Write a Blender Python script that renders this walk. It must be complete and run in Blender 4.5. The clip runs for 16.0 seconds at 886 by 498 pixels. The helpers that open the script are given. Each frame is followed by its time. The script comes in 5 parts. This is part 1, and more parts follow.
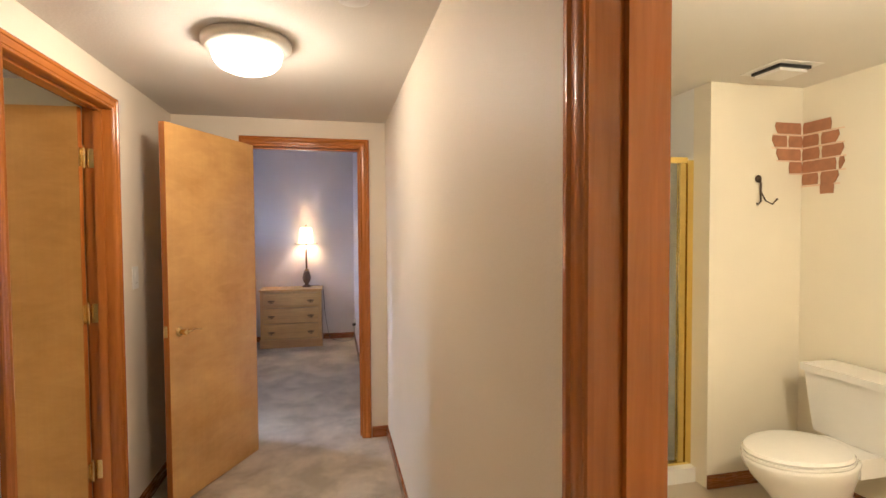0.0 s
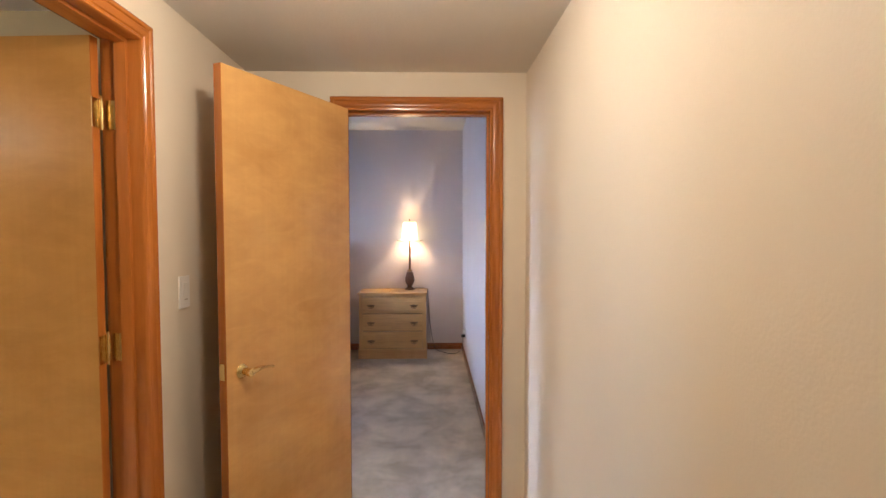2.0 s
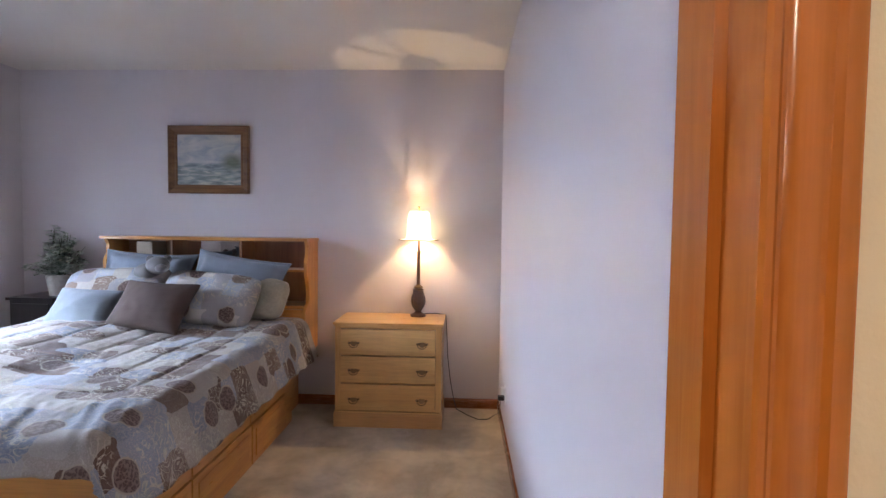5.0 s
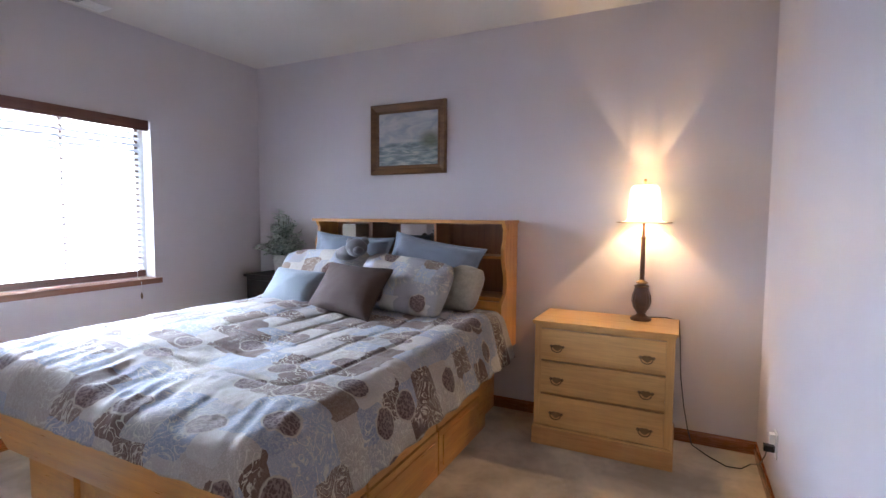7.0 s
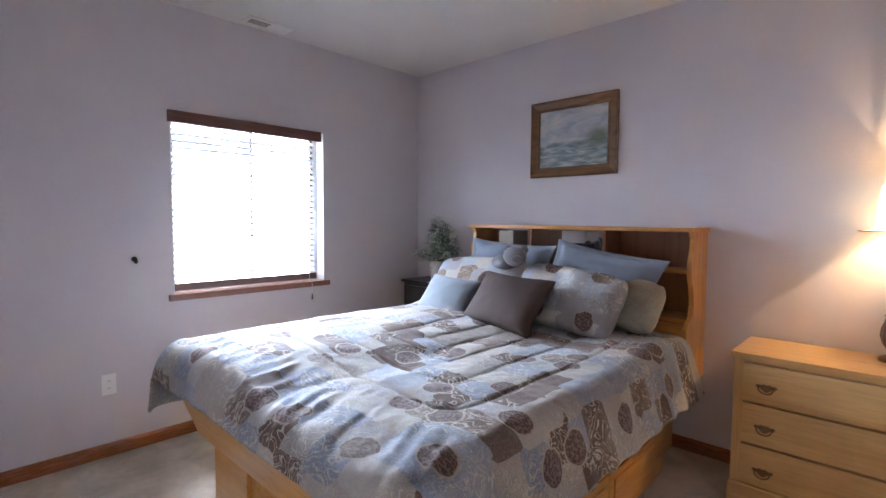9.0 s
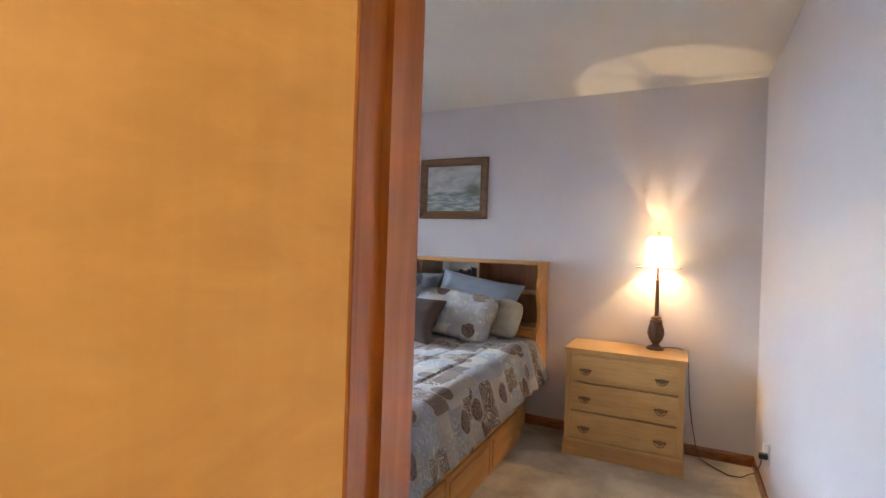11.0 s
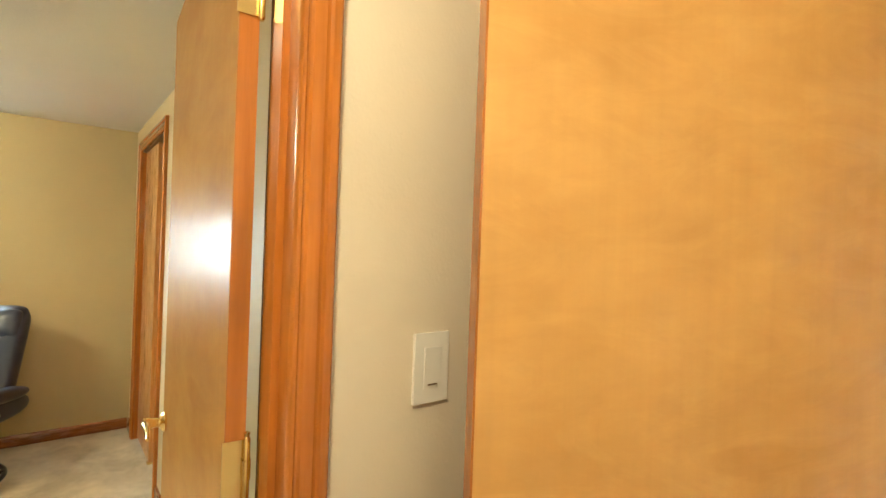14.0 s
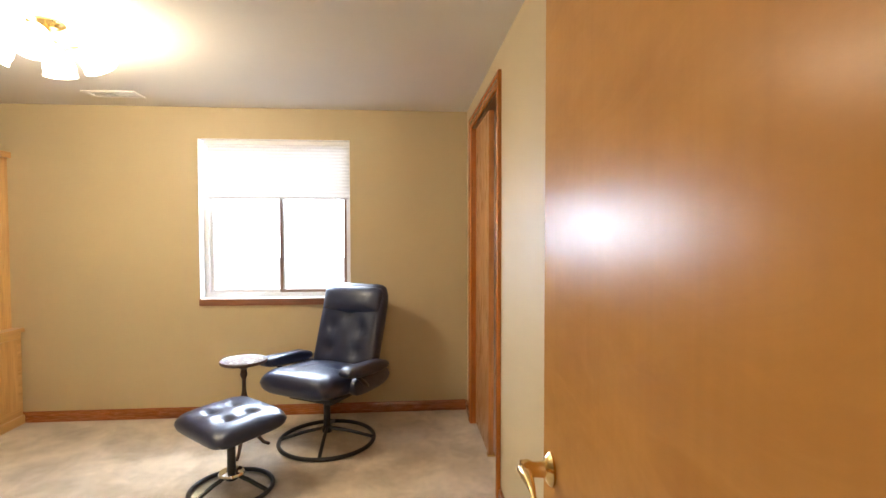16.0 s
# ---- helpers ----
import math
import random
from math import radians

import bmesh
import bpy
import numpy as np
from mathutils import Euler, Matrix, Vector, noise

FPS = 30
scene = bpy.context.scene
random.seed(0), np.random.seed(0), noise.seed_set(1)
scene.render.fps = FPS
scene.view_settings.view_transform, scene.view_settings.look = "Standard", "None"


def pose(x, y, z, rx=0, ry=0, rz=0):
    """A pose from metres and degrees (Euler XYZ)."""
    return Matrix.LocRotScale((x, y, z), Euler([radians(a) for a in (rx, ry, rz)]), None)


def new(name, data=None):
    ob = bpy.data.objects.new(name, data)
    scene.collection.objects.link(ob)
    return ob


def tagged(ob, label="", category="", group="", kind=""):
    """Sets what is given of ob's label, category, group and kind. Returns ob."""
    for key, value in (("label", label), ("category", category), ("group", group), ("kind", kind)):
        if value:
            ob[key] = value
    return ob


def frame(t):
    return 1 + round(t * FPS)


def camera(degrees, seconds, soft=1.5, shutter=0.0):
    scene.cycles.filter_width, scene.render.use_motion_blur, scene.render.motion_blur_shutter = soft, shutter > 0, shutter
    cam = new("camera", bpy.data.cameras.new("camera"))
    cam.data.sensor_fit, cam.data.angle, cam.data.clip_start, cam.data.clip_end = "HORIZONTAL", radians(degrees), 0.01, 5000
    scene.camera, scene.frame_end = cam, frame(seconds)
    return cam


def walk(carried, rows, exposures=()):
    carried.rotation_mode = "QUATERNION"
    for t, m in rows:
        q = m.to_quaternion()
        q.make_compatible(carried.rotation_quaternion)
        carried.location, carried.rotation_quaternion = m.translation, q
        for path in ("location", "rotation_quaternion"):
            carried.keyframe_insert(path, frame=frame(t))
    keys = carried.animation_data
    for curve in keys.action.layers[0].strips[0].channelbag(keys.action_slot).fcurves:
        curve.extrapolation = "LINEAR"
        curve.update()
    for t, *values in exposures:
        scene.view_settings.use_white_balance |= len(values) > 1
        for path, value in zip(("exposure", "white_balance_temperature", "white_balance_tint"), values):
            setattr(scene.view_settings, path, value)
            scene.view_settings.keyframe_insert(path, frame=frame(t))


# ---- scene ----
cam = camera(84.58, 16.0)
ROWS = [
    (0, 0.0286, -0.2726, 1.4497, -12.619, -1.880, 0.343),
    (0.5, -0.0494, -0.0584, 1.4479, -8.563, -1.821, -0.409),
    (1, -0.1185, 0.2136, 1.4489, -5.589, -1.976, -0.221),
    (1.5, -0.1161, 0.4471, 1.4473, -3.387, -2.239, 0.149),
    (2, -0.0843, 0.7558, 1.4545, -1.408, -2.364, 0.061),
    (2.5, -0.0638, 1.1578, 1.4347, -0.512, -1.866, -0.493),
    (3, -0.0644, 1.5171, 1.4435, -0.595, -1.900, -1.166),
    (3.2, -0.0592, 1.6530, 1.4442, -0.479, -1.912, -0.397),
    (5.3, -0.0007, 2.9837, 1.3996, 2.846, -2.516, -1.194),
    (5.5, -0.0412, 3.0850, 1.3955, 3.240, -2.607, -1.573),
    (6, -0.1159, 3.2622, 1.3718, 7.517, -2.816, -2.033),
    (6.5, -0.1157, 3.3404, 1.3687, 16.411, -3.752, -0.575),
    (7, -0.1318, 3.3884, 1.3539, 26.175, -3.982, -0.419),
    (7.5, -0.1955, 3.4779, 1.3436, 34.603, -4.014, -0.282),
    (8, -0.2584, 3.5496, 1.3480, 41.219, -4.070, -0.298),
    (8.5, -0.3046, 3.5578, 1.3506, 44.298, -3.888, -0.416),
    (9, -0.3185, 3.5572, 1.3573, 43.708, -3.480, -0.428),
    (9.5, -0.2781, 3.4729, 1.3737, 38.784, -2.838, -0.693),
    (10, -0.2596, 3.2055, 1.4083, 29.518, -1.924, -1.563),
    (10.2, -0.1803, 3.1121, 1.4219, 26.878, -1.462, -2.171),
    (12.5, -0.1773, 2.1580, 1.4334, 27.340, 1.277, -1.100),
    (13, -0.2150, 2.0980, 1.4460, 36.017, 1.250, -0.700),
    (13.5, -0.2550, 2.0640, 1.4530, 43.748, -0.045, -1.830),
    (14, -0.3410, 2.0440, 1.4246, 51.349, -0.050, -2.000),
    (14.5, -0.4581, 2.0120, 1.4220, 59.445, 0.420, -2.600),
    (15, -0.6320, 2.0470, 1.4029, 71.323, -1.073, -0.550),
    (15.5, -0.8000, 2.0760, 1.3630, 79.980, -2.150, 0.830),
    (16, -1.0549, 2.0533, 1.3179, 85.427, -1.803, 0.078),
]
walk(cam, [(t, pose(x, y, z, 90 + pitch, roll, yaw)) for t, x, y, z, yaw, pitch, roll in ROWS],
     [(0.0, 1.90, 5930, 10), (3.2, 1.88, 6100, 10), (5.3, 1.98, 6300, 10), (10.2, 1.99, 6600, 8), (12.5, 2.68, 7100, -12),
      (13.5, 2.55, 7050, -13), (14.5, 2.32, 6450, 0), (16.0, 2.05, 6330, 12)])

# ---- world, sun and large lights ----
world = bpy.data.worlds.new("world")
scene.world = world
world.use_nodes = True
wn = world.node_tree.nodes
sky = wn.new("ShaderNodeTexSky")
sky.sky_type, sky.sun_disc = "NISHITA", False
sky.sun_elevation, sky.sun_rotation = radians(50), radians(120)
world.node_tree.links.new(sky.outputs[0], wn["Background"].inputs[0])
wn["Background"].inputs[1].default_value = 0.15


def lamp(name, kind, place, energy, colour, size=0.1, size_y=None, turn=(0, 0, 0)):
    data = bpy.data.lights.new(name, kind)
    data.energy, data.color = energy, colour
    if kind == "AREA":
        data.size = size
        if size_y:
            data.shape, data.size_y = "RECTANGLE", size_y
    elif kind == "SUN":
        data.angle = radians(0.5)
    else:
        data.shadow_soft_size = size
    ob = new(name, data)
    ob.location = place
    ob.rotation_euler = [radians(a) for a in turn]
    return ob


sun = lamp("sun", "SUN", (0, 0, 10), 3.0, (1.0, 0.95, 0.88), turn=(40, 0, 60))
WARM = (1.0, 0.72, 0.42)
skylight = lamp("bedroom_window_light", "AREA", (-3.98, 5.12, 1.55), 43.0, (0.66, 0.77, 1.0), 1.2, 1.2, (0, -72, -20))
skylight.data.spread = radians(126)
lamp("office_window_light", "AREA", (-5.75, 1.13, 1.95), 54.0, (0.74, 0.85, 1.0), 1.9, 1.7, (0, -66, 0))
lamp("hall_bulb", "POINT", (-0.30, 1.82, 2.135), 7.2, (1.0, 0.81, 0.60), 0.085)
lamp("table_lamp_bulb", "POINT", (-0.335, 6.475, 1.424), 4.1, (1.0, 0.68, 0.38), 0.0035)
lamp("bath_bulb", "POINT", (1.5, 0.2, 2.0), 19.0, (1.0, 0.84, 0.60), 0.1)
for i in range(4):
    a = radians(20 + 90 * i)
    lamp("office_bulb", "POINT", (-3.27 + 0.17 * math.cos(a), 0.55 + 0.17 * math.sin(a), 2.10), 3.8, (1.0, 0.86, 0.64), 0.05)


# ---- materials ----
def nodes(name):
    m = bpy.data.materials.new(name)
    m.use_nodes = True
    nt = m.node_tree
    return m, nt, nt.nodes["Principled BSDF"]


def node(nt, kind, links=None, **vals):
    n = nt.nodes.new(kind)
    for key, v in vals.items():
        n.inputs[key.replace("_", " ")].default_value = v
    for key, src in (links or {}).items():
        nt.links.new(src, n.inputs[key])
    return n


def mixc(nt, fac, a, b, mode="MIX"):
    n = nt.nodes.new("ShaderNodeMix")
    n.data_type, n.blend_type = "RGBA", mode
    for sock, v in ((n.inputs[0], fac), (n.inputs[6], a), (n.inputs[7], b)):
        if isinstance(v, (tuple, list)):
            sock.default_value = (*v[:3], 1)
        elif isinstance(v, (int, float)):
            sock.default_value = v
        else:
            nt.links.new(v, sock)
    return n.outputs[2]


def ramp(nt, src, stops):
    n = nt.nodes.new("ShaderNodeValToRGB")
    nt.links.new(src, n.inputs[0])
    while len(n.color_ramp.elements) < len(stops):
        n.color_ramp.elements.new(0.5)
    for e, (p, c) in zip(n.color_ramp.elements, stops):
        e.position, e.color = p, (*c[:3], 1) if isinstance(c, (tuple, list)) else (c, c, c, 1)
    return n.outputs[0]


def bumped(nt, bsdf, height, strength, distance):
    b = node(nt, "ShaderNodeBump", {"Height": height}, Strength=strength, Distance=distance)
    nt.links.new(b.outputs[0], bsdf.inputs["Normal"])


def coords(nt, scale=(1, 1, 1), kind="Object"):
    tc = nt.nodes.new("ShaderNodeTexCoord")
    mp = nt.nodes.new("ShaderNodeMapping")
    nt.links.new(tc.outputs[kind], mp.inputs[0])
    mp.inputs["Scale"].default_value = scale
    return mp.outputs[0]


def paint(name, colour, rough=0.55, bump=0.25, scale=160, vary=0.05):
    m, nt, b = nodes(name)
    co = coords(nt)
    big = node(nt, "ShaderNodeTexNoise", {"Vector": co}, Scale=1.3, Detail=4.0)
    small = node(nt, "ShaderNodeTexNoise", {"Vector": co}, Scale=scale, Detail=3.0)
    dark = tuple(c * (1 - vary * 2) for c in colour)
    nt.links.new(mixc(nt, big.outputs[0], dark, tuple(min(c * (1 + vary), 0.95) for c in colour)), b.inputs["Base Color"])
    b.inputs["Roughness"].default_value = rough
    bumped(nt, b, small.outputs[0], bump, 0.002)
    return m


def wood(name, dark, light, rough=0.3, along="z", scale=1.0, figure=0.5, coat=0.0, streak=0.5):
    m, nt, b = nodes(name)
    s = {"x": (0.6, 9, 9), "y": (9, 0.6, 9), "z": (9, 9, 0.6)}[along]
    co = coords(nt, tuple(k * scale for k in s))
    info = nt.nodes.new("ShaderNodeObjectInfo")
    sh = nt.nodes.new("ShaderNodeVectorMath")
    sh.operation = "MULTIPLY_ADD"
    nt.links.new(info.outputs["Random"], sh.inputs[0])
    sh.inputs[1].default_value = (13, 7, 5)
    nt.links.new(co, sh.inputs[2])
    co = sh.outputs[0]
    grain = node(nt, "ShaderNodeTexNoise", {"Vector": co}, Scale=3.0, Detail=8.0, Roughness=0.62, Distortion=0.6)
    fine = node(nt, "ShaderNodeTexNoise", {"Vector": co}, Scale=22.0, Detail=4.0)
    blotch = node(nt, "ShaderNodeTexNoise", {"Vector": coords(nt, (2.2, 2.2, 1.1))}, Scale=1.0, Detail=6.0, Roughness=0.6, Distortion=1.2)
    g = ramp(nt, grain.outputs[0], [(0.3, dark), (0.72, light)])
    bl = ramp(nt, blotch.outputs[0], [(0.35, 0.72), (0.65, 1.0)])
    c = mixc(nt, figure, g, bl, "MULTIPLY")
    f = ramp(nt, fine.outputs[0], [(0.35, 0.78), (0.6, 1.0)])
    c = mixc(nt, streak, c, f, "MULTIPLY")
    nt.links.new(c, b.inputs["Base Color"])
    rr = ramp(nt, fine.outputs[0], [(0.2, max(rough - 0.05, 0.04)), (0.8, rough + 0.08)])
    nt.links.new(rr, b.inputs["Roughness"])
    b.inputs["Coat Weight"].default_value = coat
    b.inputs["Coat Roughness"].default_value = 0.12
    bumped(nt, b, fine.outputs[0], 0.08, 0.001)
    return m


def veneer(name, dark, light, gloss=0.32, coat=0.12):
    """Flat-cut birch: soft cloudy figure, faint upright grain, clear varnish."""
    m, nt, b = nodes(name)
    cloud = node(nt, "ShaderNodeTexNoise", {"Vector": coords(nt, (1, 1, 1.5))}, Scale=2.8, Detail=3.0, Roughness=0.5)
    flame = node(nt, "ShaderNodeTexNoise", {"Vector": coords(nt, (5, 5, 11))}, Scale=2.0, Detail=4.0, Roughness=0.6)
    streak = node(nt, "ShaderNodeTexNoise", {"Vector": coords(nt, (70, 70, 2.0))}, Scale=1.0, Detail=2.0)
    c = mixc(nt, cloud.outputs[0], tuple(q * 0.88 for q in dark), tuple(q * 1.13 for q in light))
    c = mixc(nt, 0.6, c, mixc(nt, flame.outputs[0], (0.72, 0.66, 0.60), (1.0, 1.0, 1.0)), "MULTIPLY")
    arch = node(nt, "ShaderNodeTexNoise", {"Vector": coords(nt, (2.6, 2.6, 7))}, Scale=1.6, Detail=5.0, Roughness=0.65, Distortion=1.8)
    c = mixc(nt, ramp(nt, arch.outputs[0], [(0.44, 0.0), (0.72, 0.16)]), c, tuple(min(q * 1.22, 0.95) for q in light))
    c = mixc(nt, 0.4, c, mixc(nt, streak.outputs[0], (0.8, 0.78, 0.75), (1.0, 1.0, 1.0)), "MULTIPLY")
    nt.links.new(c, b.inputs["Base Color"])
    b.inputs["Roughness"].default_value = 0.26
    b.inputs["Specular IOR Level"].default_value = gloss
    b.inputs["Coat Weight"].default_value, b.inputs["Coat Roughness"].default_value = coat, 0.12
    return m


def plain(name, colour, rough=0.4, metal=0.0, vary=0.12, scale=25, bump=0.05, coat=0.0, sheen=0.0):
    m, nt, b = nodes(name)
    n = node(nt, "ShaderNodeTexNoise", {"Vector": coords(nt)}, Scale=scale, Detail=5.0)
    nt.links.new(mixc(nt, n.outputs[0], tuple(c * (1 - vary) for c in colour), tuple(min(1, c * (1 + vary)) for c in colour)), b.inputs["Base Color"])
    nt.links.new(ramp(nt, n.outputs[0], [(0.3, max(rough - 0.06, 0.02)), (0.7, rough + 0.06)]), b.inputs["Roughness"])
    b.inputs["Metallic"].default_value = metal
    b.inputs["Coat Weight"].default_value = coat
    b.inputs["Sheen Weight"].default_value = sheen
    if bump:
        bumped(nt, b, n.outputs[0], bump, 0.003)
    return m


def glow(name, colour, strength, base=(0.8, 0.8, 0.8)):
    m, nt, b = nodes(name)
    b.inputs["Base Color"].default_value = (*base, 1)
    n = node(nt, "ShaderNodeTexNoise", {"Vector": coords(nt)}, Scale=30.0)
    nt.links.new(mixc(nt, n.outputs[0], tuple(c * 0.92 for c in colour), colour), b.inputs["Emission Color"])
    b.inputs["Emission Strength"].default_value = strength
    return m


def carpet(name, dark, light):
    m, nt, b = nodes(name)
    co = coords(nt)
    big = node(nt, "ShaderNodeTexNoise", {"Vector": co}, Scale=3.2, Detail=5.0, Roughness=0.6, Distortion=0.25)
    mid = node(nt, "ShaderNodeTexNoise", {"Vector": co}, Scale=28.0, Detail=4.0)
    fine = node(nt, "ShaderNodeTexNoise", {"Vector": co}, Scale=330.0, Detail=3.0)
    c = ramp(nt, big.outputs[0], [(0.38, dark), (0.62, light)])
    c = mixc(nt, 0.35, c, ramp(nt, mid.outputs[0], [(0.3, 0.7), (0.7, 1.0)]), "MULTIPLY")
    c = mixc(nt, 0.5, c, ramp(nt, fine.outputs[0], [(0.3, 0.55), (0.65, 1.0)]), "MULTIPLY")
    nt.links.new(c, b.inputs["Base Color"])
    b.inputs["Roughness"].default_value = 0.95
    b.inputs["Sheen Weight"].default_value = 0.3
    h = mixc(nt, 0.4, fine.outputs[0], mid.outputs[0])
    bumped(nt, b, h, 0.6, 0.012)
    return m


M_HALL = paint("hall_paint", (0.76, 0.675, 0.55))
M_BATH = paint("bath_paint", (0.80, 0.735, 0.60))
M_BED = paint("bedroom_paint", (0.62, 0.575, 0.585), 0.42)
M_OFFICE = paint("office_paint", (0.50, 0.395, 0.222))
M_CEIL = paint("ceiling_paint", (0.72, 0.68, 0.62), 0.8, 0.6, 90)
M_WHITE = paint("white_paint", (0.80, 0.79, 0.77), 0.5)
M_TRIM = wood("trim_oak", (0.37, 0.112, 0.018), (0.56, 0.190, 0.033), 0.20, "z", 0.8, 0.3, 0.3, 0.22)
M_TRIMX = wood("trim_oak_across", (0.37, 0.112, 0.018), (0.56, 0.190, 0.033), 0.20, "x", 0.8, 0.3, 0.3, 0.22)
M_TRIMY = wood("trim_oak_along", (0.37, 0.112, 0.018), (0.56, 0.190, 0.033), 0.20, "y", 0.8, 0.3, 0.3, 0.22)
M_BASE = wood("baseboard_oak", (0.20, 0.060, 0.014), (0.40, 0.135, 0.032), 0.25, "x", 1.0, 0.4, 0.25)
M_BASEY = wood("baseboard_oak_along", (0.20, 0.060, 0.014), (0.40, 0.135, 0.032), 0.25, "y", 1.0, 0.4, 0.25)
M_DOOR = veneer("birch_door", (0.59, 0.300, 0.090), (0.80, 0.485, 0.178))
# Browner birch for the office door, its weaker light darkened into the colour.
M_DOOR_DARK = veneer("birch_door_dimmed", (0.43, 0.198, 0.048), (0.55, 0.290, 0.078), 0.06, 0.0)
M_MAPLE = wood("maple", (0.58, 0.325, 0.105), (0.76, 0.465, 0.185), 0.3, "x", 0.6, 0.4, 0.2)
M_MAPLEV = wood("maple_upright", (0.58, 0.325, 0.105), (0.76, 0.465, 0.185), 0.3, "z", 0.6, 0.4, 0.2)
M_MAPLED = wood("maple_plinth", (0.50, 0.25, 0.085), (0.66, 0.38, 0.15), 0.3, "x", 0.6, 0.4, 0.2)
M_PINE = wood("golden_pine", (0.50, 0.195, 0.040), (0.70, 0.335, 0.080), 0.3, "y", 0.7, 0.4, 0.25)
M_PINEX = wood("golden_pine_across", (0.50, 0.195, 0.040), (0.70, 0.335, 0.080), 0.3, "x", 0.7, 0.4, 0.25)
M_PINEZ = wood("golden_pine_upright", (0.50, 0.195, 0.040), (0.70, 0.335, 0.080), 0.3, "z", 0.7, 0.4, 0.25)
M_CARPET = carpet("carpet", (0.46, 0.370, 0.255), (0.75, 0.635, 0.48))
M_BRASS = plain("brass", (0.80, 0.60, 0.26), 0.2, 1.0, 0.05)
M_BRONZE = plain("antique_bronze", (0.22, 0.14, 0.07), 0.4, 0.9, 0.3)
M_PLASTIC = plain("white_plastic", (0.80, 0.78, 0.74), 0.35, 0, 0.02)
M_PORCELAIN = plain("porcelain", (0.82, 0.80, 0.76), 0.12, 0, 0.02, coat=0.5)
M_LEATHER = plain("black_leather", (0.012, 0.018, 0.046), 0.36, 0, 0.1, 60, 0.06, 0.3)
M_BLACK = plain("black_metal", (0.02, 0.02, 0.02), 0.35, 0.3)
M_DARKWOOD = wood("dark_wood", (0.028, 0.011, 0.006), (0.075, 0.030, 0.014), 0.3, "z", 1, 0.4, 0.3)
M_LAMPWOOD = plain("bronzed_resin", (0.09, 0.036, 0.016), 0.35, 0.0, 0.5, 60, 0.2)


# ---- mesh helpers ----
def part(name, bm, material, parent=None, label="", smooth=False):
    me = bpy.data.meshes.new(name)
    bmesh.ops.recalc_face_normals(bm, faces=bm.faces)
    bm.to_mesh(me)
    bm.free()
    for m in (material if isinstance(material, (list, tuple)) else [material]):
        me.materials.append(m)
    if smooth:
        for p in me.polygons:
            p.use_smooth = True
        if smooth != 2:
            me.set_sharp_from_angle(angle=radians(40))
    ob = new(name, me)
    ob.parent = parent
    if label:
        ob["label"] = label
    return ob


def base(name, place=(0, 0, 0), turn=0.0):
    ob = new(name)
    ob.empty_display_size = 0.1
    ob.location, ob.rotation_euler = place, (0, 0, radians(turn))
    return ob


def box(bm, x0, x1, y0, y1, z0, z1, mi=0):
    v = [bm.verts.new((x, y, z)) for x in (x0, x1) for y in (y0, y1) for z in (z0, z1)]
    fs = []
    for i, q in enumerate(((0, 1, 3, 2), (4, 6, 7, 5), (0, 4, 5, 1), (2, 3, 7, 6), (0, 2, 6, 4), (1, 5, 7, 3))):
        f = bm.faces.new([v[k] for k in q])
        f.material_index = mi[i] if isinstance(mi, (list, tuple)) else mi
        fs.append(f)
    return v, fs


def bevel(bm, w=0.004, seg=2):
    bmesh.ops.bevel(bm, geom=[e for e in bm.edges if len(e.link_faces) == 2 and e.calc_face_angle(0) > 0.6],
                    offset=w, segments=seg, profile=0.6, affect="EDGES", clamp_overlap=True)
    return bm


def boxbm(x0, x1, y0, y1, z0, z1, w=0.003, seg=2):
    bm = bmesh.new()
    box(bm, x0, x1, y0, y1, z0, z1)
    return bevel(bm, w, seg) if w else bm


def lathe(profile, seg=24, centre=(0, 0, 0)):
    bm = bmesh.new()
    rings = []
    for r, z in profile:
        if r < 1e-5:
            rings.append([bm.verts.new((centre[0], centre[1], centre[2] + z))])
        else:
            rings.append([bm.verts.new((centre[0] + r * math.cos(2 * math.pi * k / seg), centre[1] + r * math.sin(2 * math.pi * k / seg),
                                        centre[2] + z)) for k in range(seg)])
    for a, b in zip(rings, rings[1:]):
        for k in range(seg):
            q = (k + 1) % seg
            if len(a) == 1 and len(b) == 1:
                continue
            if len(a) == 1:
                bm.faces.new((a[0], b[q], b[k]))
            elif len(b) == 1:
                bm.faces.new((a[k], a[q], b[0]))
            else:
                bm.faces.new((a[k], a[q], b[q], b[k]))
    return bm


def tube(points, r, seg=8, closed=False, bm=None):
    bm = bm or bmesh.new()
    pts = [Vector(p) for p in points]
    n = len(pts)
    rs = r if isinstance(r, (list, tuple)) else [r] * n
    rings = []
    up = Vector((0, 0, 1))
    prev = None
    for i, p in enumerate(pts):
        a = pts[(i - 1) % n] if (i > 0 or closed) else p
        b = pts[(i + 1) % n] if (i < n - 1 or closed) else p
        d = (b - a).normalized()
        if prev is None:
            s = d.cross(up)
            if s.length < 0.1:
                s = d.cross(Vector((1, 0, 0)))
            s.normalize()
        else:
            s = (prev - d * prev.dot(d)).normalized()
        prev = s
        t = d.cross(s)
        rings.append([bm.verts.new(p + rs[i] * (math.cos(2 * math.pi * k / seg) * s + math.sin(2 * math.pi * k / seg) * t)) for k in range(seg)])
    m = n if closed else n - 1
    for i in range(m):
        a, b = rings[i], rings[(i + 1) % n]
        for k in range(seg):
            q = (k + 1) % seg
            bm.faces.new((a[k], a[q], b[q], b[k]))
    if not closed:
        bm.faces.new(rings[0][::-1])
        bm.faces.new(rings[-1])
    return bm


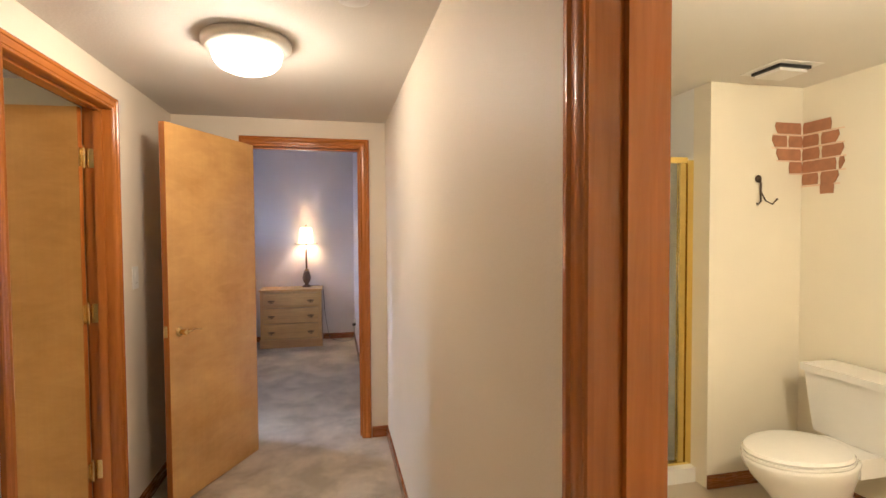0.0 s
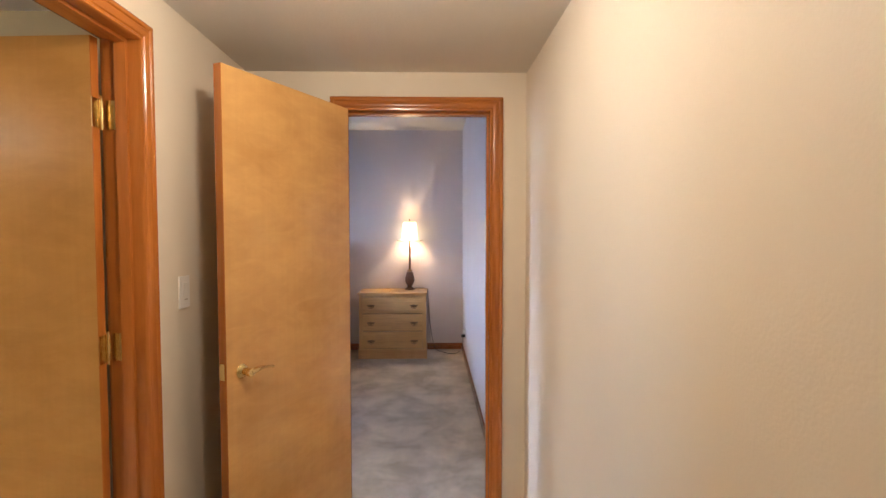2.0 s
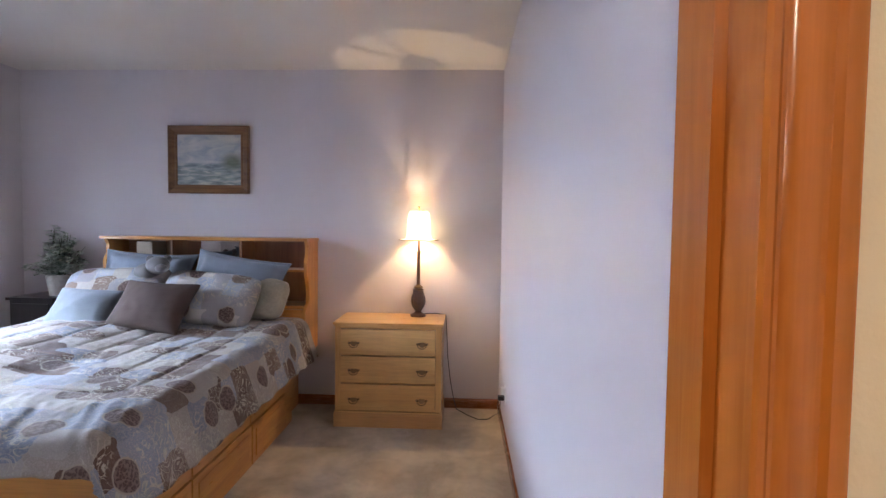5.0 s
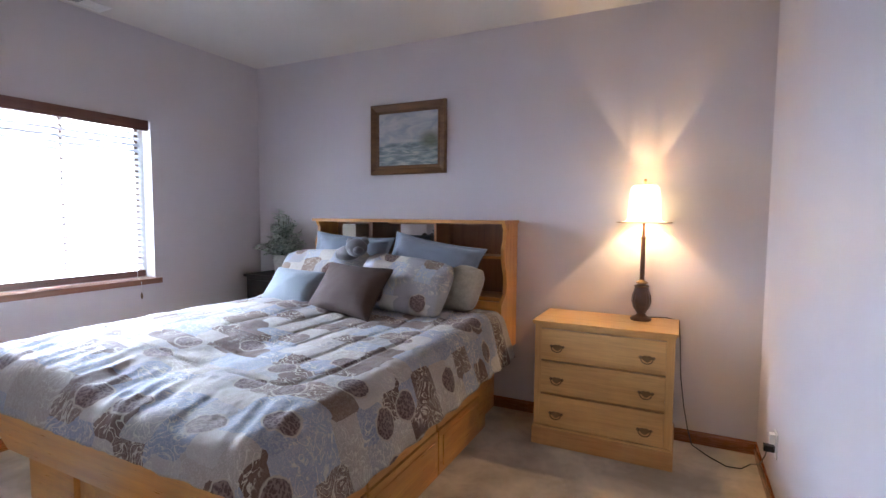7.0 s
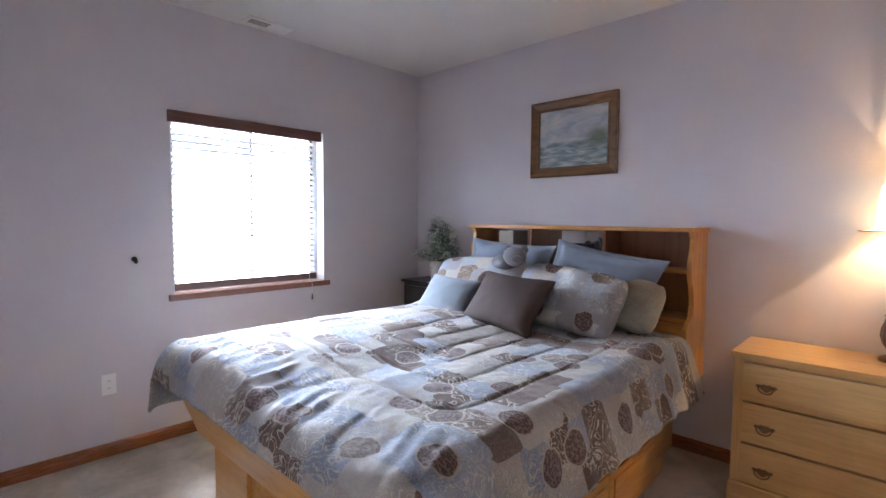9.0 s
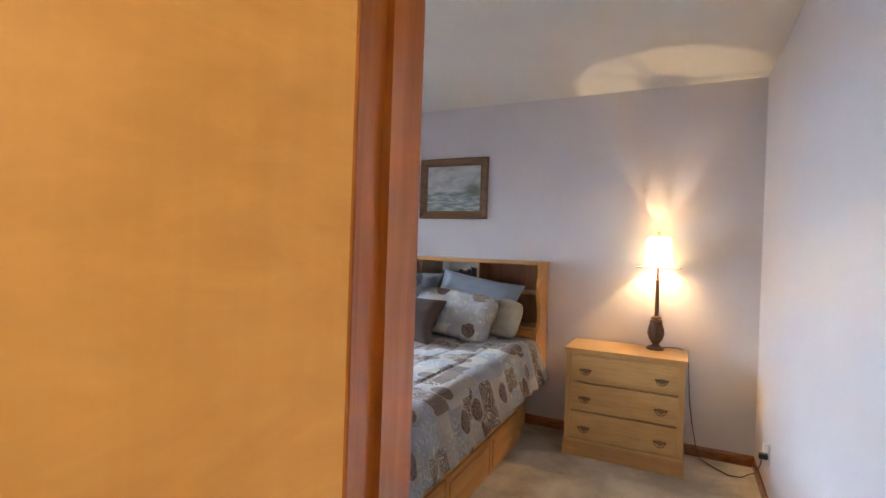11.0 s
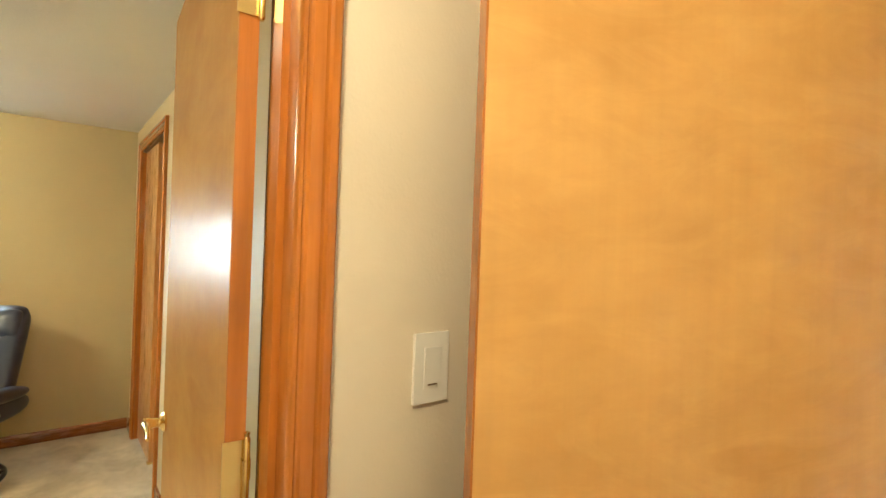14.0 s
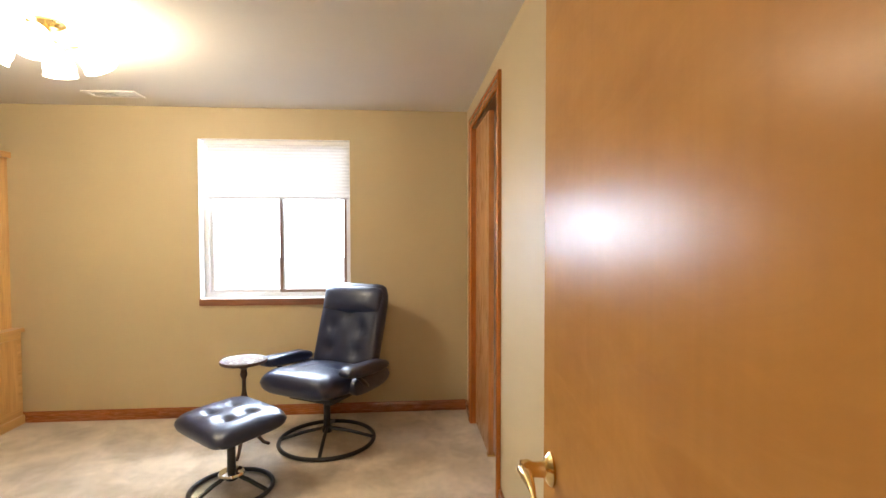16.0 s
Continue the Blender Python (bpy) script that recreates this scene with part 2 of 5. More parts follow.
# ---- large structure ----
def wall(name, x0, x1, y0, y1, z0, z1, mats, openings=()):
    """mats: materials of the faces towards -x, +x, -y, +y. openings: (from, to, bottom, top) along the long side."""
    bm = bmesh.new()
    used = list(dict.fromkeys(mats))
    mi = [used.index(m) for m in mats] + [0, 0]
    along_x = (x1 - x0) > (y1 - y0)
    a0, a1 = (x0, x1) if along_x else (y0, y1)
    cuts = [a0]
    for o in sorted(openings):
        cuts += [o[0], o[1]]
    cuts.append(a1)

    def piece(a, b, lo, hi):
        if b - a > 1e-4 and hi - lo > 1e-4:
            if along_x:
                box(bm, a, b, y0, y1, lo, hi, mi)
            else:
                box(bm, x0, x1, a, b, lo, hi, mi)
    for i in range(0, len(cuts), 2):
        piece(cuts[i], cuts[i + 1], z0, z1)
    for a, b, lo, hi in openings:
        piece(a, b, z0, lo)
        piece(a, b, hi, z1)
    return tagged(part(name, bm, used), "painted plasterboard wall", "wall", kind="structure")


TOP = 2.78
XR, XL, YW = 0.389, -0.984, 3.183
XW = XL - 0.10
wall("wall_hall_right", XR, XR + 0.12, -1.75, YW, 0, TOP, (M_HALL, M_BATH, M_HALL, M_HALL), [(-0.42, 0.368, 0, 2.055)])
wall("wall_hall_end", -3.72, 2.9, YW, YW + 0.133, 0, TOP, (M_BED, M_BED, M_HALL, M_BED), [(-0.528, 0.225, 0, 2.055)])
wall("wall_hall_left", XW, XL, -1.75, YW, 0, TOP, (M_OFFICE, M_HALL, M_HALL, M_HALL), [(1.51, 2.31, 0, 2.055)])
# Unseen wall, added to close off the hall behind the camera.
wall("wall_hall_closure", XW, XR + 0.12, -1.87, -1.75, 0, TOP, (M_HALL,) * 4)
wall("wall_office_closet", -4.652, XW, 2.52, 2.63, 0, TOP, (M_OFFICE, M_OFFICE, M_OFFICE, M_WHITE), [(-4.38, -3.435, 0, 2.045)])
wall("wall_office_west", -4.82, -4.652, -2.6, 3.183, 0, TOP, (M_OFFICE, M_OFFICE, M_OFFICE, M_OFFICE), [(0.598, 1.662, 0.826, 1.995)])
wall("wall_office_south", -4.652, XW, -2.6, -2.48, 0, TOP, (M_OFFICE,) * 4)
wall("wall_office_east", XW, XW + 0.12, -2.6, -1.75, 0, TOP, (M_OFFICE,) * 4)
wall("wall_bedroom_west", -3.72, -3.548, YW + 0.133, 6.604, 0, TOP, (M_BED,) * 4, [(4.56, 5.62, 0.850, 2.000)])
wall("wall_bedroom_north", -3.72, 0.43, 6.604, 6.74, 0, TOP, (M_BED,) * 4)
wall("wall_bedroom_east", 0.294, 0.43, YW + 0.133, 6.604, 0, TOP, (M_BED,) * 4)
wall("wall_bath_far", 2.06, 2.68, 2.04, 2.17, 0, TOP, (M_BATH,) * 4)
wall("wall_shower_side", 2.06, 2.18, 2.17, YW, 0, TOP, (M_WHITE, M_BATH, M_BATH, M_BATH))
wall("wall_bath_east", 2.68, 2.80, -1.4, YW, 0, TOP, (M_BATH,) * 4)
wall("wall_bath_south", XR + 0.12, 2.80, -1.52, -1.4, 0, TOP, (M_BATH,) * 4)


def slab(name, x0, x1, y0, y1, z0, z1, mat, label, cat):
    bm = bmesh.new()
    box(bm, x0, x1, y0, y1, z0, z1)
    return tagged(part(name, bm, mat), label, cat, kind="structure")


slab("floor_carpet", -4.82, XR + 0.06, -2.6, 6.74, -0.1, 0, M_CARPET, "beige cut-pile carpet with vacuum marks", "floor")
M_TILE = plain("bath_floor_vinyl", (0.5, 0.42, 0.32), 0.4, 0, 0.1, 8)
slab("floor_bath", XR + 0.06, 2.9, -1.52, YW, -0.1, -0.002, M_TILE, "tan vinyl bathroom floor", "floor")
slab("ceiling_hall", XL, XR, -1.75, YW, 2.223, 2.30, M_CEIL, "white painted low hallway ceiling", "ceiling")
slab("ceiling_bath", XR + 0.12, 2.68, -1.4, YW, 2.272, 2.35, M_CEIL, "white painted bathroom ceiling", "ceiling")
slab("ceiling_office", -4.652, XW, -2.48, YW, 2.215, 2.32, M_CEIL, "white painted textured office ceiling", "ceiling")
slab("ceiling_bedroom", -3.548, 0.294, YW + 0.133, 6.604, 2.625, 2.70, M_CEIL, "white painted bedroom ceiling", "ceiling")
slab("roof_deck", -4.9, 3.0, -2.7, 6.8, TOP, TOP + 0.1, M_CEIL, "plain deck over the rooms", "roof")
M_GROUND = plain("outside_ground", (0.45, 0.44, 0.40), 0.9, 0, 0.3, 0.8)
slab("ground", -400, 400, -400, 400, -0.3, -0.12, M_GROUND, "pale bare ground outside the windows", "ground")


def casing(name, axis, plane, out, a0, a1, top, label, w=0.065, both=False):
    """A moulded casing round a door's opening a0..a1 on the wall's face at plane; out: the way it faces."""
    root = base(name)
    tagged(root, label, "door frame", kind="structure")
    k = w / 0.065
    prof = [(u * k, h) for u, h in ((0, 0), (0, 0.010), (0.003, 0.0135), (0.008, 0.014), (0.012, 0.0105), (0.015, 0.0105), (0.019, 0.0145), (0.038, 0.0165),
                                    (0.042, 0.0140), (0.045, 0.0140), (0.049, 0.0190), (0.060, 0.0195), (0.065, 0.016), (0.065, 0))]

    def run(p0, p1, inward, mat, pn):
        # p0, p1: (along, z) of the inner edge; inward: unit vector (along, z) pointing outward from the opening
        bm = bmesh.new()
        ends = []
        for (a, z), mit in ((p0, -1), (p1, 1)):
            ring = []
            for u, h in prof:
                aa = a + inward[0] * u + (mit * u if inward[1] else 0)
                zz = z + inward[1] * u + (u if (inward[0] and mit == 1) else 0)
                d = plane + out * (h + 0.0005)
                ring.append(bm.verts.new((aa, d, zz) if axis == "x" else (d, aa, zz)))
            ends.append(ring)
        n = len(prof)
        for k in range(n):
            q = (k + 1) % n
            bm.faces.new((ends[0][k], ends[0][q], ends[1][q], ends[1][k]))
        bm.faces.new(ends[0])
        bm.faces.new(ends[1][::-1])
        part(pn, bm, mat, root, smooth=True)
    run((a0, 0.001), (a0, top), (-1, 0), M_TRIM, "side_casing")
    run((a1, 0.001), (a1, top), (1, 0), M_TRIM, "side_casing")
    run((a0, top), (a1, top), (0, 1), M_TRIMX if axis == "x" else M_TRIMY, "head_casing")
    return root


def jambs(name, axis, p0, p1, a0, a1, top, stop_at, label, gap=0.018):
    root = tagged(base(name), label, "door frame", kind="structure")

    def b(pn, a, c, d0, d1, z0, z1, mat):
        part(pn, boxbm(a, c, d0, d1, z0, z1, 0.002) if axis == "x" else boxbm(d0, d1, a, c, z0, z1, 0.002), mat, root, smooth=True)
    b("jamb", a0 - gap, a0, p0 - 0.001, p1 + 0.001, 0, top, M_TRIM)
    b("jamb", a1, a1 + gap, p0 - 0.001, p1 + 0.001, 0, top, M_TRIM)
    b("head_jamb", a0 - gap, a1 + gap, p0 - 0.001, p1 + 0.001, top, top + gap, M_TRIMX if axis == "x" else M_TRIMY)
    s0, s1 = stop_at
    b("stop", a0, a0 + 0.011, s0, s1, 0, top, M_TRIM)
    b("stop", a1 - 0.011, a1, s0, s1, 0, top, M_TRIM)
    b("head_stop", a0 + 0.011, a1 - 0.011, s0, s1, top - 0.011, top, M_TRIMX if axis == "x" else M_TRIMY)
    return root


OAK = "glossy reddish oak door casing"
casing("casing_bedroom_door", "x", YW, -1, -0.510, 0.207, 2.035, OAK)
jambs("jamb_bedroom_door", "x", YW, YW + 0.133, -0.510, 0.207, 2.035, (YW + 0.04, YW + 0.075), "reddish oak door jamb with stop")
casing("casing_office_door", "y", XL, 1, 1.525, 2.295, 2.035, OAK, 0.058)
casing("casing_office_door_inside", "y", XW, -1, 1.525, 2.295, 2.035, OAK, 0.058)
jambs("jamb_office_door", "y", XW, XL, 1.525, 2.295, 2.035, (XL - 0.065, XL - 0.030), "reddish oak door jamb with stop")
casing("casing_bath_door", "y", XR, -1, -0.405, 0.353, 2.035, OAK)
jambs("jamb_bath_door", "y", XR, XR + 0.12, -0.405, 0.353, 2.035, (XR + 0.045, XR + 0.08), "reddish oak door jamb with stop")


def baseboard(name, x0, y0, x1, y1, nx, ny, h=0.075, t=0.012):
    bm = bmesh.new()
    prof = [(0, 0), (t, 0), (t, h - 0.018), (t - 0.005, h - 0.006), (t - 0.009, h), (0, h)]
    ends = []
    for x, y in ((x0, y0), (x1, y1)):
        ends.append([bm.verts.new((x + nx * (d + 0.0005), y + ny * (d + 0.0005), z + 0.0005)) for d, z in prof])
    n = len(prof)
    for k in range(n):
        q = (k + 1) % n
        bm.faces.new((ends[0][k], ends[0][q], ends[1][q], ends[1][k]))
    bm.faces.new(ends[0])
    bm.faces.new(ends[1][::-1])
    return tagged(part(name, bm, M_BASE if ny else M_BASEY, smooth=True), "stained oak baseboard along the carpet", "baseboard", kind="structure")


for nm, *a in (("hall_right", XR, 0.431, XR, YW - 0.013, -1, 0), ("hall_right_back", XR, -1.75, XR, -0.471, -1, 0),
               ("hall_end", 0.276, YW, XR, YW, 0, -1), ("hall_end_left", XL + 0.012, YW, -0.568, YW, 0, -1),
               ("hall_left", XL, 2.361, XL, YW, 1, 0), ("hall_left_back", XL, -1.75, XL, 1.459, 1, 0),
               ("office_west", -4.652, -2.48, -4.652, 2.508, 1, 0), ("office_closet_left", -4.652, 2.52, -4.446, 2.52, 0, -1),
               ("office_closet_right", -3.369, 2.52, XW, 2.52, 0, -1), ("office_south", -4.64, -2.48, XW, -2.48, 0, 1),
               ("bedroom_west", -3.548, YW + 0.133, -3.548, 6.604, 1, 0), ("bedroom_north", -3.536, 6.604, 0.294, 6.604, 0, -1),
               ("bedroom_east", 0.294, YW + 0.133, 0.294, 6.592, -1, 0), ("bath_far", 2.06, 2.04, 2.68, 2.04, 0, -1),
               ("bath_east", 2.68, -1.4, 2.68, 2.028, -1, 0)):
    baseboard("baseboard_" + nm, *a)


# ---- doors ----
def lever(root, x, z, face, out, toward, label="polished brass lever handle"):
    """face: local y of the leaf's face; out: +1 or -1; toward: way the lever points along local x."""
    h = new("handle")
    h.parent = root
    h.location = (x, face, z)
    h["label"] = label
    bm = lathe([(0, 0), (0.025, 0), (0.027, 0.004), (0.022, 0.010), (0.013, 0.014), (0.012, 0.030), (0.016, 0.040), (0.015, 0.052), (0, 0.056)], 20)
    bmesh.ops.rotate(bm, verts=bm.verts, matrix=Matrix.Rotation(radians(-90 * out), 3, "X"))
    part("rosette", bm, M_BRASS, h, smooth=True)
    pts, rs = [], []
    for i in range(12):
        s = i / 11
        pts.append((toward * (0.108 * s), out * (0.050 - 0.003 * math.sin(s * 3)), 0.006 * math.sin(s * math.pi) - 0.004 * s * s))
        rs.append(0.0085 - 0.003 * s + 0.002 * math.sin(s * 6))
    part("lever", tube(pts, rs, 10), M_BRASS, h, smooth=True)


def door(name, hinge, free, label, swing, hinges=(), thick=0.035, skin=None):
    """A flush slab door; hinge and free: its two upright edges in plan."""
    h, f = Vector((*hinge, 0)), Vector((*free, 0))
    w = (f - h).length
    root = base(name, h, math.degrees(math.atan2((f - h).y, (f - h).x)))
    tagged(root, label, "door")
    y0, y1 = (0, thick) if swing > 0 else (-thick, 0)
    for p, q in ((0.0062, 0.0090), (w - 0.003, w)):
        part("edge_band", boxbm(p, q, y0 + 0.0006, y1 - 0.0006, 0.012, 2.03, 0.0006, 1), M_TRIM, root, "redder solid wood edge band")
    part("leaf", boxbm(0.0092, w - 0.0032, y0, y1, 0.012, 2.03, 0.002), skin or M_DOOR, root, smooth=True)
    lever(root, w - 0.068, 0.935, y1 + 0.0005, 1, -1)
    lever(root, w - 0.068, 0.935, y0 - 0.0005, -1, -1)
    part("latch_plate", boxbm(w + 0.0003, w + 0.0018, 0.006, 0.029, 0.915, 0.975, 0.0005, 1), M_BRASS, root, "brass latch plate")
    for z in hinges:
        hg = new("hinge")
        hg.parent = root
        hg.location = (0, 0, z)
        hg["label"] = "brass butt hinge"
        part("pin", lathe([(0, -0.050), (0.004, -0.050), (0.0055, -0.046), (0.0055, 0.046), (0.0035, 0.049), (0.005, 0.055), (0, 0.058)], 12), M_BRASS, hg, smooth=True)
        part("plate", boxbm(0.0035, 0.0055, 0.002, 0.033, -0.044, 0.044, 0.0006, 1), M_BRASS, hg)
        part("knuckle", lathe([(0.0068, -0.015), (0.0068, 0.015)], 12), M_BRASS, hg, smooth=True)
    return root, w


door("bedroom_door", (-0.508, 3.150), (-0.842, 2.495), "open flat honey birch door with a brass lever handle", 1, (0.34, 1.08, 1.80))
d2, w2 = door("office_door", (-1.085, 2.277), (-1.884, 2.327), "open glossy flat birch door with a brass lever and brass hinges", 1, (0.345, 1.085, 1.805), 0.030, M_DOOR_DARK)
for z in (0.345, 1.085, 1.805):
    tagged(part("hinge_plate", boxbm(-1.080, -1.046, 2.2925, 2.2945, z - 0.044, z + 0.044, 0.0006, 1), M_BRASS), "brass hinge plate let into the oak jamb", "hinge", "plates on the office door jamb")


# ---- switches, outlets, vents ----
def rocker(name, place, turn, label):
    r = tagged(base(name, place, turn), label, "light switch")
    part("plate", boxbm(-0.035, 0.035, -0.006, 0, -0.0575, 0.0575, 0.003), M_PLASTIC, r, smooth=True)
    bm = boxbm(-0.0165, 0.0165, -0.010, -0.0062, -0.034, 0.034, 0.0015)
    for v in bm.verts:
        if v.co.z < 0 and v.co.y < -0.008:
            v.co.y += 0.003
    part("rocker", bm, M_PLASTIC, r, smooth=True)
    part("slider", boxbm(-0.009, 0.009, -0.0105, -0.0085, -0.028, -0.026, 0), M_BRONZE, r)
    return r


rocker("light_switch", (XL + 0.0005, 2.538, 1.2275), 90, "white rocker light switch on the cream hallway wall")


def outlet(name, place, turn, label):
    r = tagged(base(name, place, turn), label, "electrical outlet")
    part("plate", boxbm(-0.035, 0.035, -0.005, 0, -0.0575, 0.0575, 0.003), M_PLASTIC, r, smooth=True)
    for z in (-0.02, 0.02):
        part("socket", boxbm(-0.014, 0.014, -0.0065, -0.0052, z - 0.013, z + 0.013, 0.001), M_PLASTIC, r)
        for x in (-0.005, 0.005):
            part("slot", boxbm(x - 0.001, x + 0.001, -0.0072, -0.0067, z - 0.004, z + 0.005, 0), M_BLACK, r)
    return r


outlet("outlet", (-3.5475, 4.21, 0.412), 90, "white outlet low on the lavender-grey wall")
o = outlet("lamp_outlet", (0.2935, 6.02, 0.31), -90, "white outlet low on the wall with a lamp plug in it")
part("plug", boxbm(-0.016, 0.016, -0.050, -0.0075, -0.034, -0.006, 0.005), M_BLACK, o, "dark plug")
part("night_light", boxbm(-0.018, 0.018, -0.030, -0.0075, 0.005, 0.050, 0.006), M_PLASTIC, o, "small white night light")


def register(name, x0, x1, y0, y1, z, n, label, along_y=True):
    r = tagged(base(name, ((x0 + x1) / 2, (y0 + y1) / 2, z - 0.0005)), label, "ceiling vent")
    hx, hy = (x1 - x0) / 2, (y1 - y0) / 2
    b = 0.022
    bm = bmesh.new()
    for q in ((-hx, hx, -hy, -hy + b), (-hx, hx, hy - b, hy), (-hx, -hx + b, -hy + b, hy - b), (hx - b, hx, -hy + b, hy - b)):
        box(bm, *q, -0.008, 0)
    part("frame", bm, M_PLASTIC, r)
    part("backing", boxbm(-hx + b, hx - b, -hy + b, hy - b, -0.002, 0, 0), M_BLACK, r)
    part("damper", boxbm(-hx + b, hx - b, 0.01, hy - b, -0.0035, -0.0021, 0), M_PLASTIC, r)
    for i in range(n):
        s = (i + 0.5) / n
        bm = bmesh.new()
        if along_y:
            x = -hx + b + s * 2 * (hx - b)
            box(bm, x - 0.0016, x + 0.0016, -hy + b, hy - b, -0.0050, -0.0022)
            bmesh.ops.rotate(bm, verts=bm.verts, cent=(x, 0, -0.005), matrix=Matrix.Rotation(radians(35), 3, "Y"))
        else:
            y = -hy + b + s * 2 * (hy - b)
            box(bm, -hx + b, hx - b, y - 0.0045, y + 0.0035, -0.009, -0.0022)
            bmesh.ops.rotate(bm, verts=bm.verts, cent=(0, y, -0.005), matrix=Matrix.Rotation(radians(35), 3, "X"))
        bmesh.ops.translate(bm, verts=bm.verts, vec=(0, 0, -0.001))
        part("slat", bm, M_PLASTIC, r)


register("ceiling_vent", -3.50, -3.36, 4.98, 5.28, 2.625, 4, "white steel ceiling register with louvres in the bedroom")
register("ceiling_vent", -4.42, -4.28, 0.05, 0.37, 2.215, 4, "white steel ceiling register with louvres in the office")
v = tagged(base("exhaust_fan", (2.25, 1.79, 2.2715)), "white square bathroom exhaust fan grille with dark slots", "exhaust fan")
part("cover", boxbm(-0.082, 0.082, -0.072, 0.072, -0.034, -0.020, 0.006), M_PLASTIC, v, smooth=True)
part("housing", boxbm(-0.094, 0.094, -0.084, 0.084, -0.0195, -0.0045, 0), M_BLACK, v)
part("rim", boxbm(-0.13, 0.13, -0.12, 0.12, -0.004, -0.0005, 0.002), M_PLASTIC, v)
sd = tagged(base("smoke_alarm", (0.10, 1.33, 2.2225)), "small round white smoke alarm on the hallway ceiling", "smoke alarm")
part("base_ring", lathe([(0, 0), (0.06, 0), (0.062, -0.008), (0, -0.008)], 24), M_PLASTIC, sd, smooth=True)
part("cap", lathe([(0.055, -0.0085), (0.052, -0.028), (0.035, -0.036), (0, -0.037)], 24), M_PLASTIC, sd, smooth=True)

# ---- hallway ceiling light ----
hl = tagged(base("ceiling_light", (-0.30, 1.82, 2.2225)), "round flush ceiling light with a frosted glass dome, lit", "ceiling light")
part("pan", lathe([(0, 0), (0.166, 0), (0.170, -0.006), (0.171, -0.022), (0.164, -0.032), (0.148, -0.040), (0.136, -0.043), (0.130, -0.040), (0, -0.02)], 40),
     plain("satin_cream_paint", (0.74, 0.70, 0.62), 0.4, 0.2, 0.04), hl, "satin cream metal pan", smooth=True)
M_GLOBE = glow("lit_frosted_glass", (1.0, 0.86, 0.66), 2.6)
g = part("diffuser", lathe([(0.132, -0.042), (0.134, -0.056), (0.126, -0.086), (0.104, -0.110), (0.070, -0.124), (0.030, -0.132), (0, -0.133)], 40), M_GLOBE, hl,
         "glowing frosted glass dome", smooth=True)
g.visible_shadow = False

# ---- table lamp ----
tl = tagged(base("table_lamp", (-0.335, 6.475, 0.7425)), "bronzed buffet lamp with small lit bell shade on the maple chest", "table lamp")
part("foot", lathe([(0, 0), (0.058, 0), (0.060, 0.008), (0.054, 0.016), (0.045, 0.020), (0.030, 0.028), (0.024, 0.036), (0, 0.036)], 28), M_LAMPWOOD, tl, smooth=True)
bm = lathe([(0.022, 0.036), (0.028, 0.046), (0.044, 0.075), (0.053, 0.110), (0.050, 0.145), (0.040, 0.175), (0.038, 0.195), (0.044, 0.203), (0.030, 0.208), (0.020, 0.212)], 32)
for w_ in bm.verts:
    a = math.atan2(w_.co.y, w_.co.x)
    k = 1 + 0.05 * math.cos(a * 12) * (0.05 < w_.co.z < 0.19)
    w_.co.x *= k
    w_.co.y *= k
part("urn", bm, plain("carved_resin", (0.085, 0.042, 0.022), 0.4, 0.0, 0.5, 50, 0.3), tl, "carved bronzed urn", smooth=True)
part("collar", lathe([(0.018, 0.212), (0.034, 0.218), (0.034, 0.226), (0.020, 0.232), (0.014, 0.240)], 24), M_BRONZE, tl, smooth=True)
part("stem", lathe([(0.013, 0.240), (0.0125, 0.48), (0.016, 0.484), (0.016, 0.492), (0.009, 0.496), (0.0075, 0.60), (0, 0.60)], 20), M_LAMPWOOD, tl, smooth=True)
part("socket", lathe([(0.013, 0.600), (0.015, 0.606), (0.015, 0.640), (0, 0.640)], 16), M_BRASS, tl, smooth=True)
bulb = part("bulb", lathe([(0.010, 0.641), (0.012, 0.650), (0.021, 0.675), (0.020, 0.690), (0.010, 0.703), (0, 0.706)], 16), glow("lit_bulb", (1.0, 0.8, 0.5), 3), tl, smooth=True)
bulb.visible_shadow = False
m, nt, b = nodes("lamp_shade_fabric")
weave = node(nt, "ShaderNodeTexNoise", {"Vector": coords(nt, (1, 1, 3))}, Scale=160.0)
nt.links.new(mixc(nt, weave.outputs[0], (0.80, 0.62, 0.40), (0.92, 0.80, 0.60)), b.inputs["Base Color"])
b.inputs["Roughness"].default_value = 0.8
b.inputs["Emission Color"].default_value = (1.0, 0.74, 0.42, 1)
b.inputs["Emission Strength"].default_value = 1.0
sh_prof = [(0.150, 0.578), (0.122, 0.580), (0.098, 0.586), (0.091, 0.606), (0.089, 0.660), (0.086, 0.720), (0.078, 0.775), (0.063, 0.795)]
part("shade", lathe(sh_prof, 40), m, tl, "small bell-shaped cream fabric shade", smooth=2)
part("lower_ring", tube([(0.151 * math.cos(a * math.pi / 20), 0.151 * math.sin(a * math.pi / 20), 0.577) for a in range(40)], 0.0028, 6, True), M_BRONZE, tl, smooth=True)
part("upper_ring", tube([(0.0625 * math.cos(a * math.pi / 12), 0.0625 * math.sin(a * math.pi / 12), 0.796) for a in range(24)], 0.0022, 6, True), M_BRONZE, tl, smooth=True)
for a in (4, 132, -140):
    c_, s_ = math.cos(radians(a)), math.sin(radians(a))
    part("spoke", tube([(0.012 * c_, 0.012 * s_, 0.792), (0.062 * c_, 0.062 * s_, 0.796)], 0.0026, 6), M_BRONZE, tl)
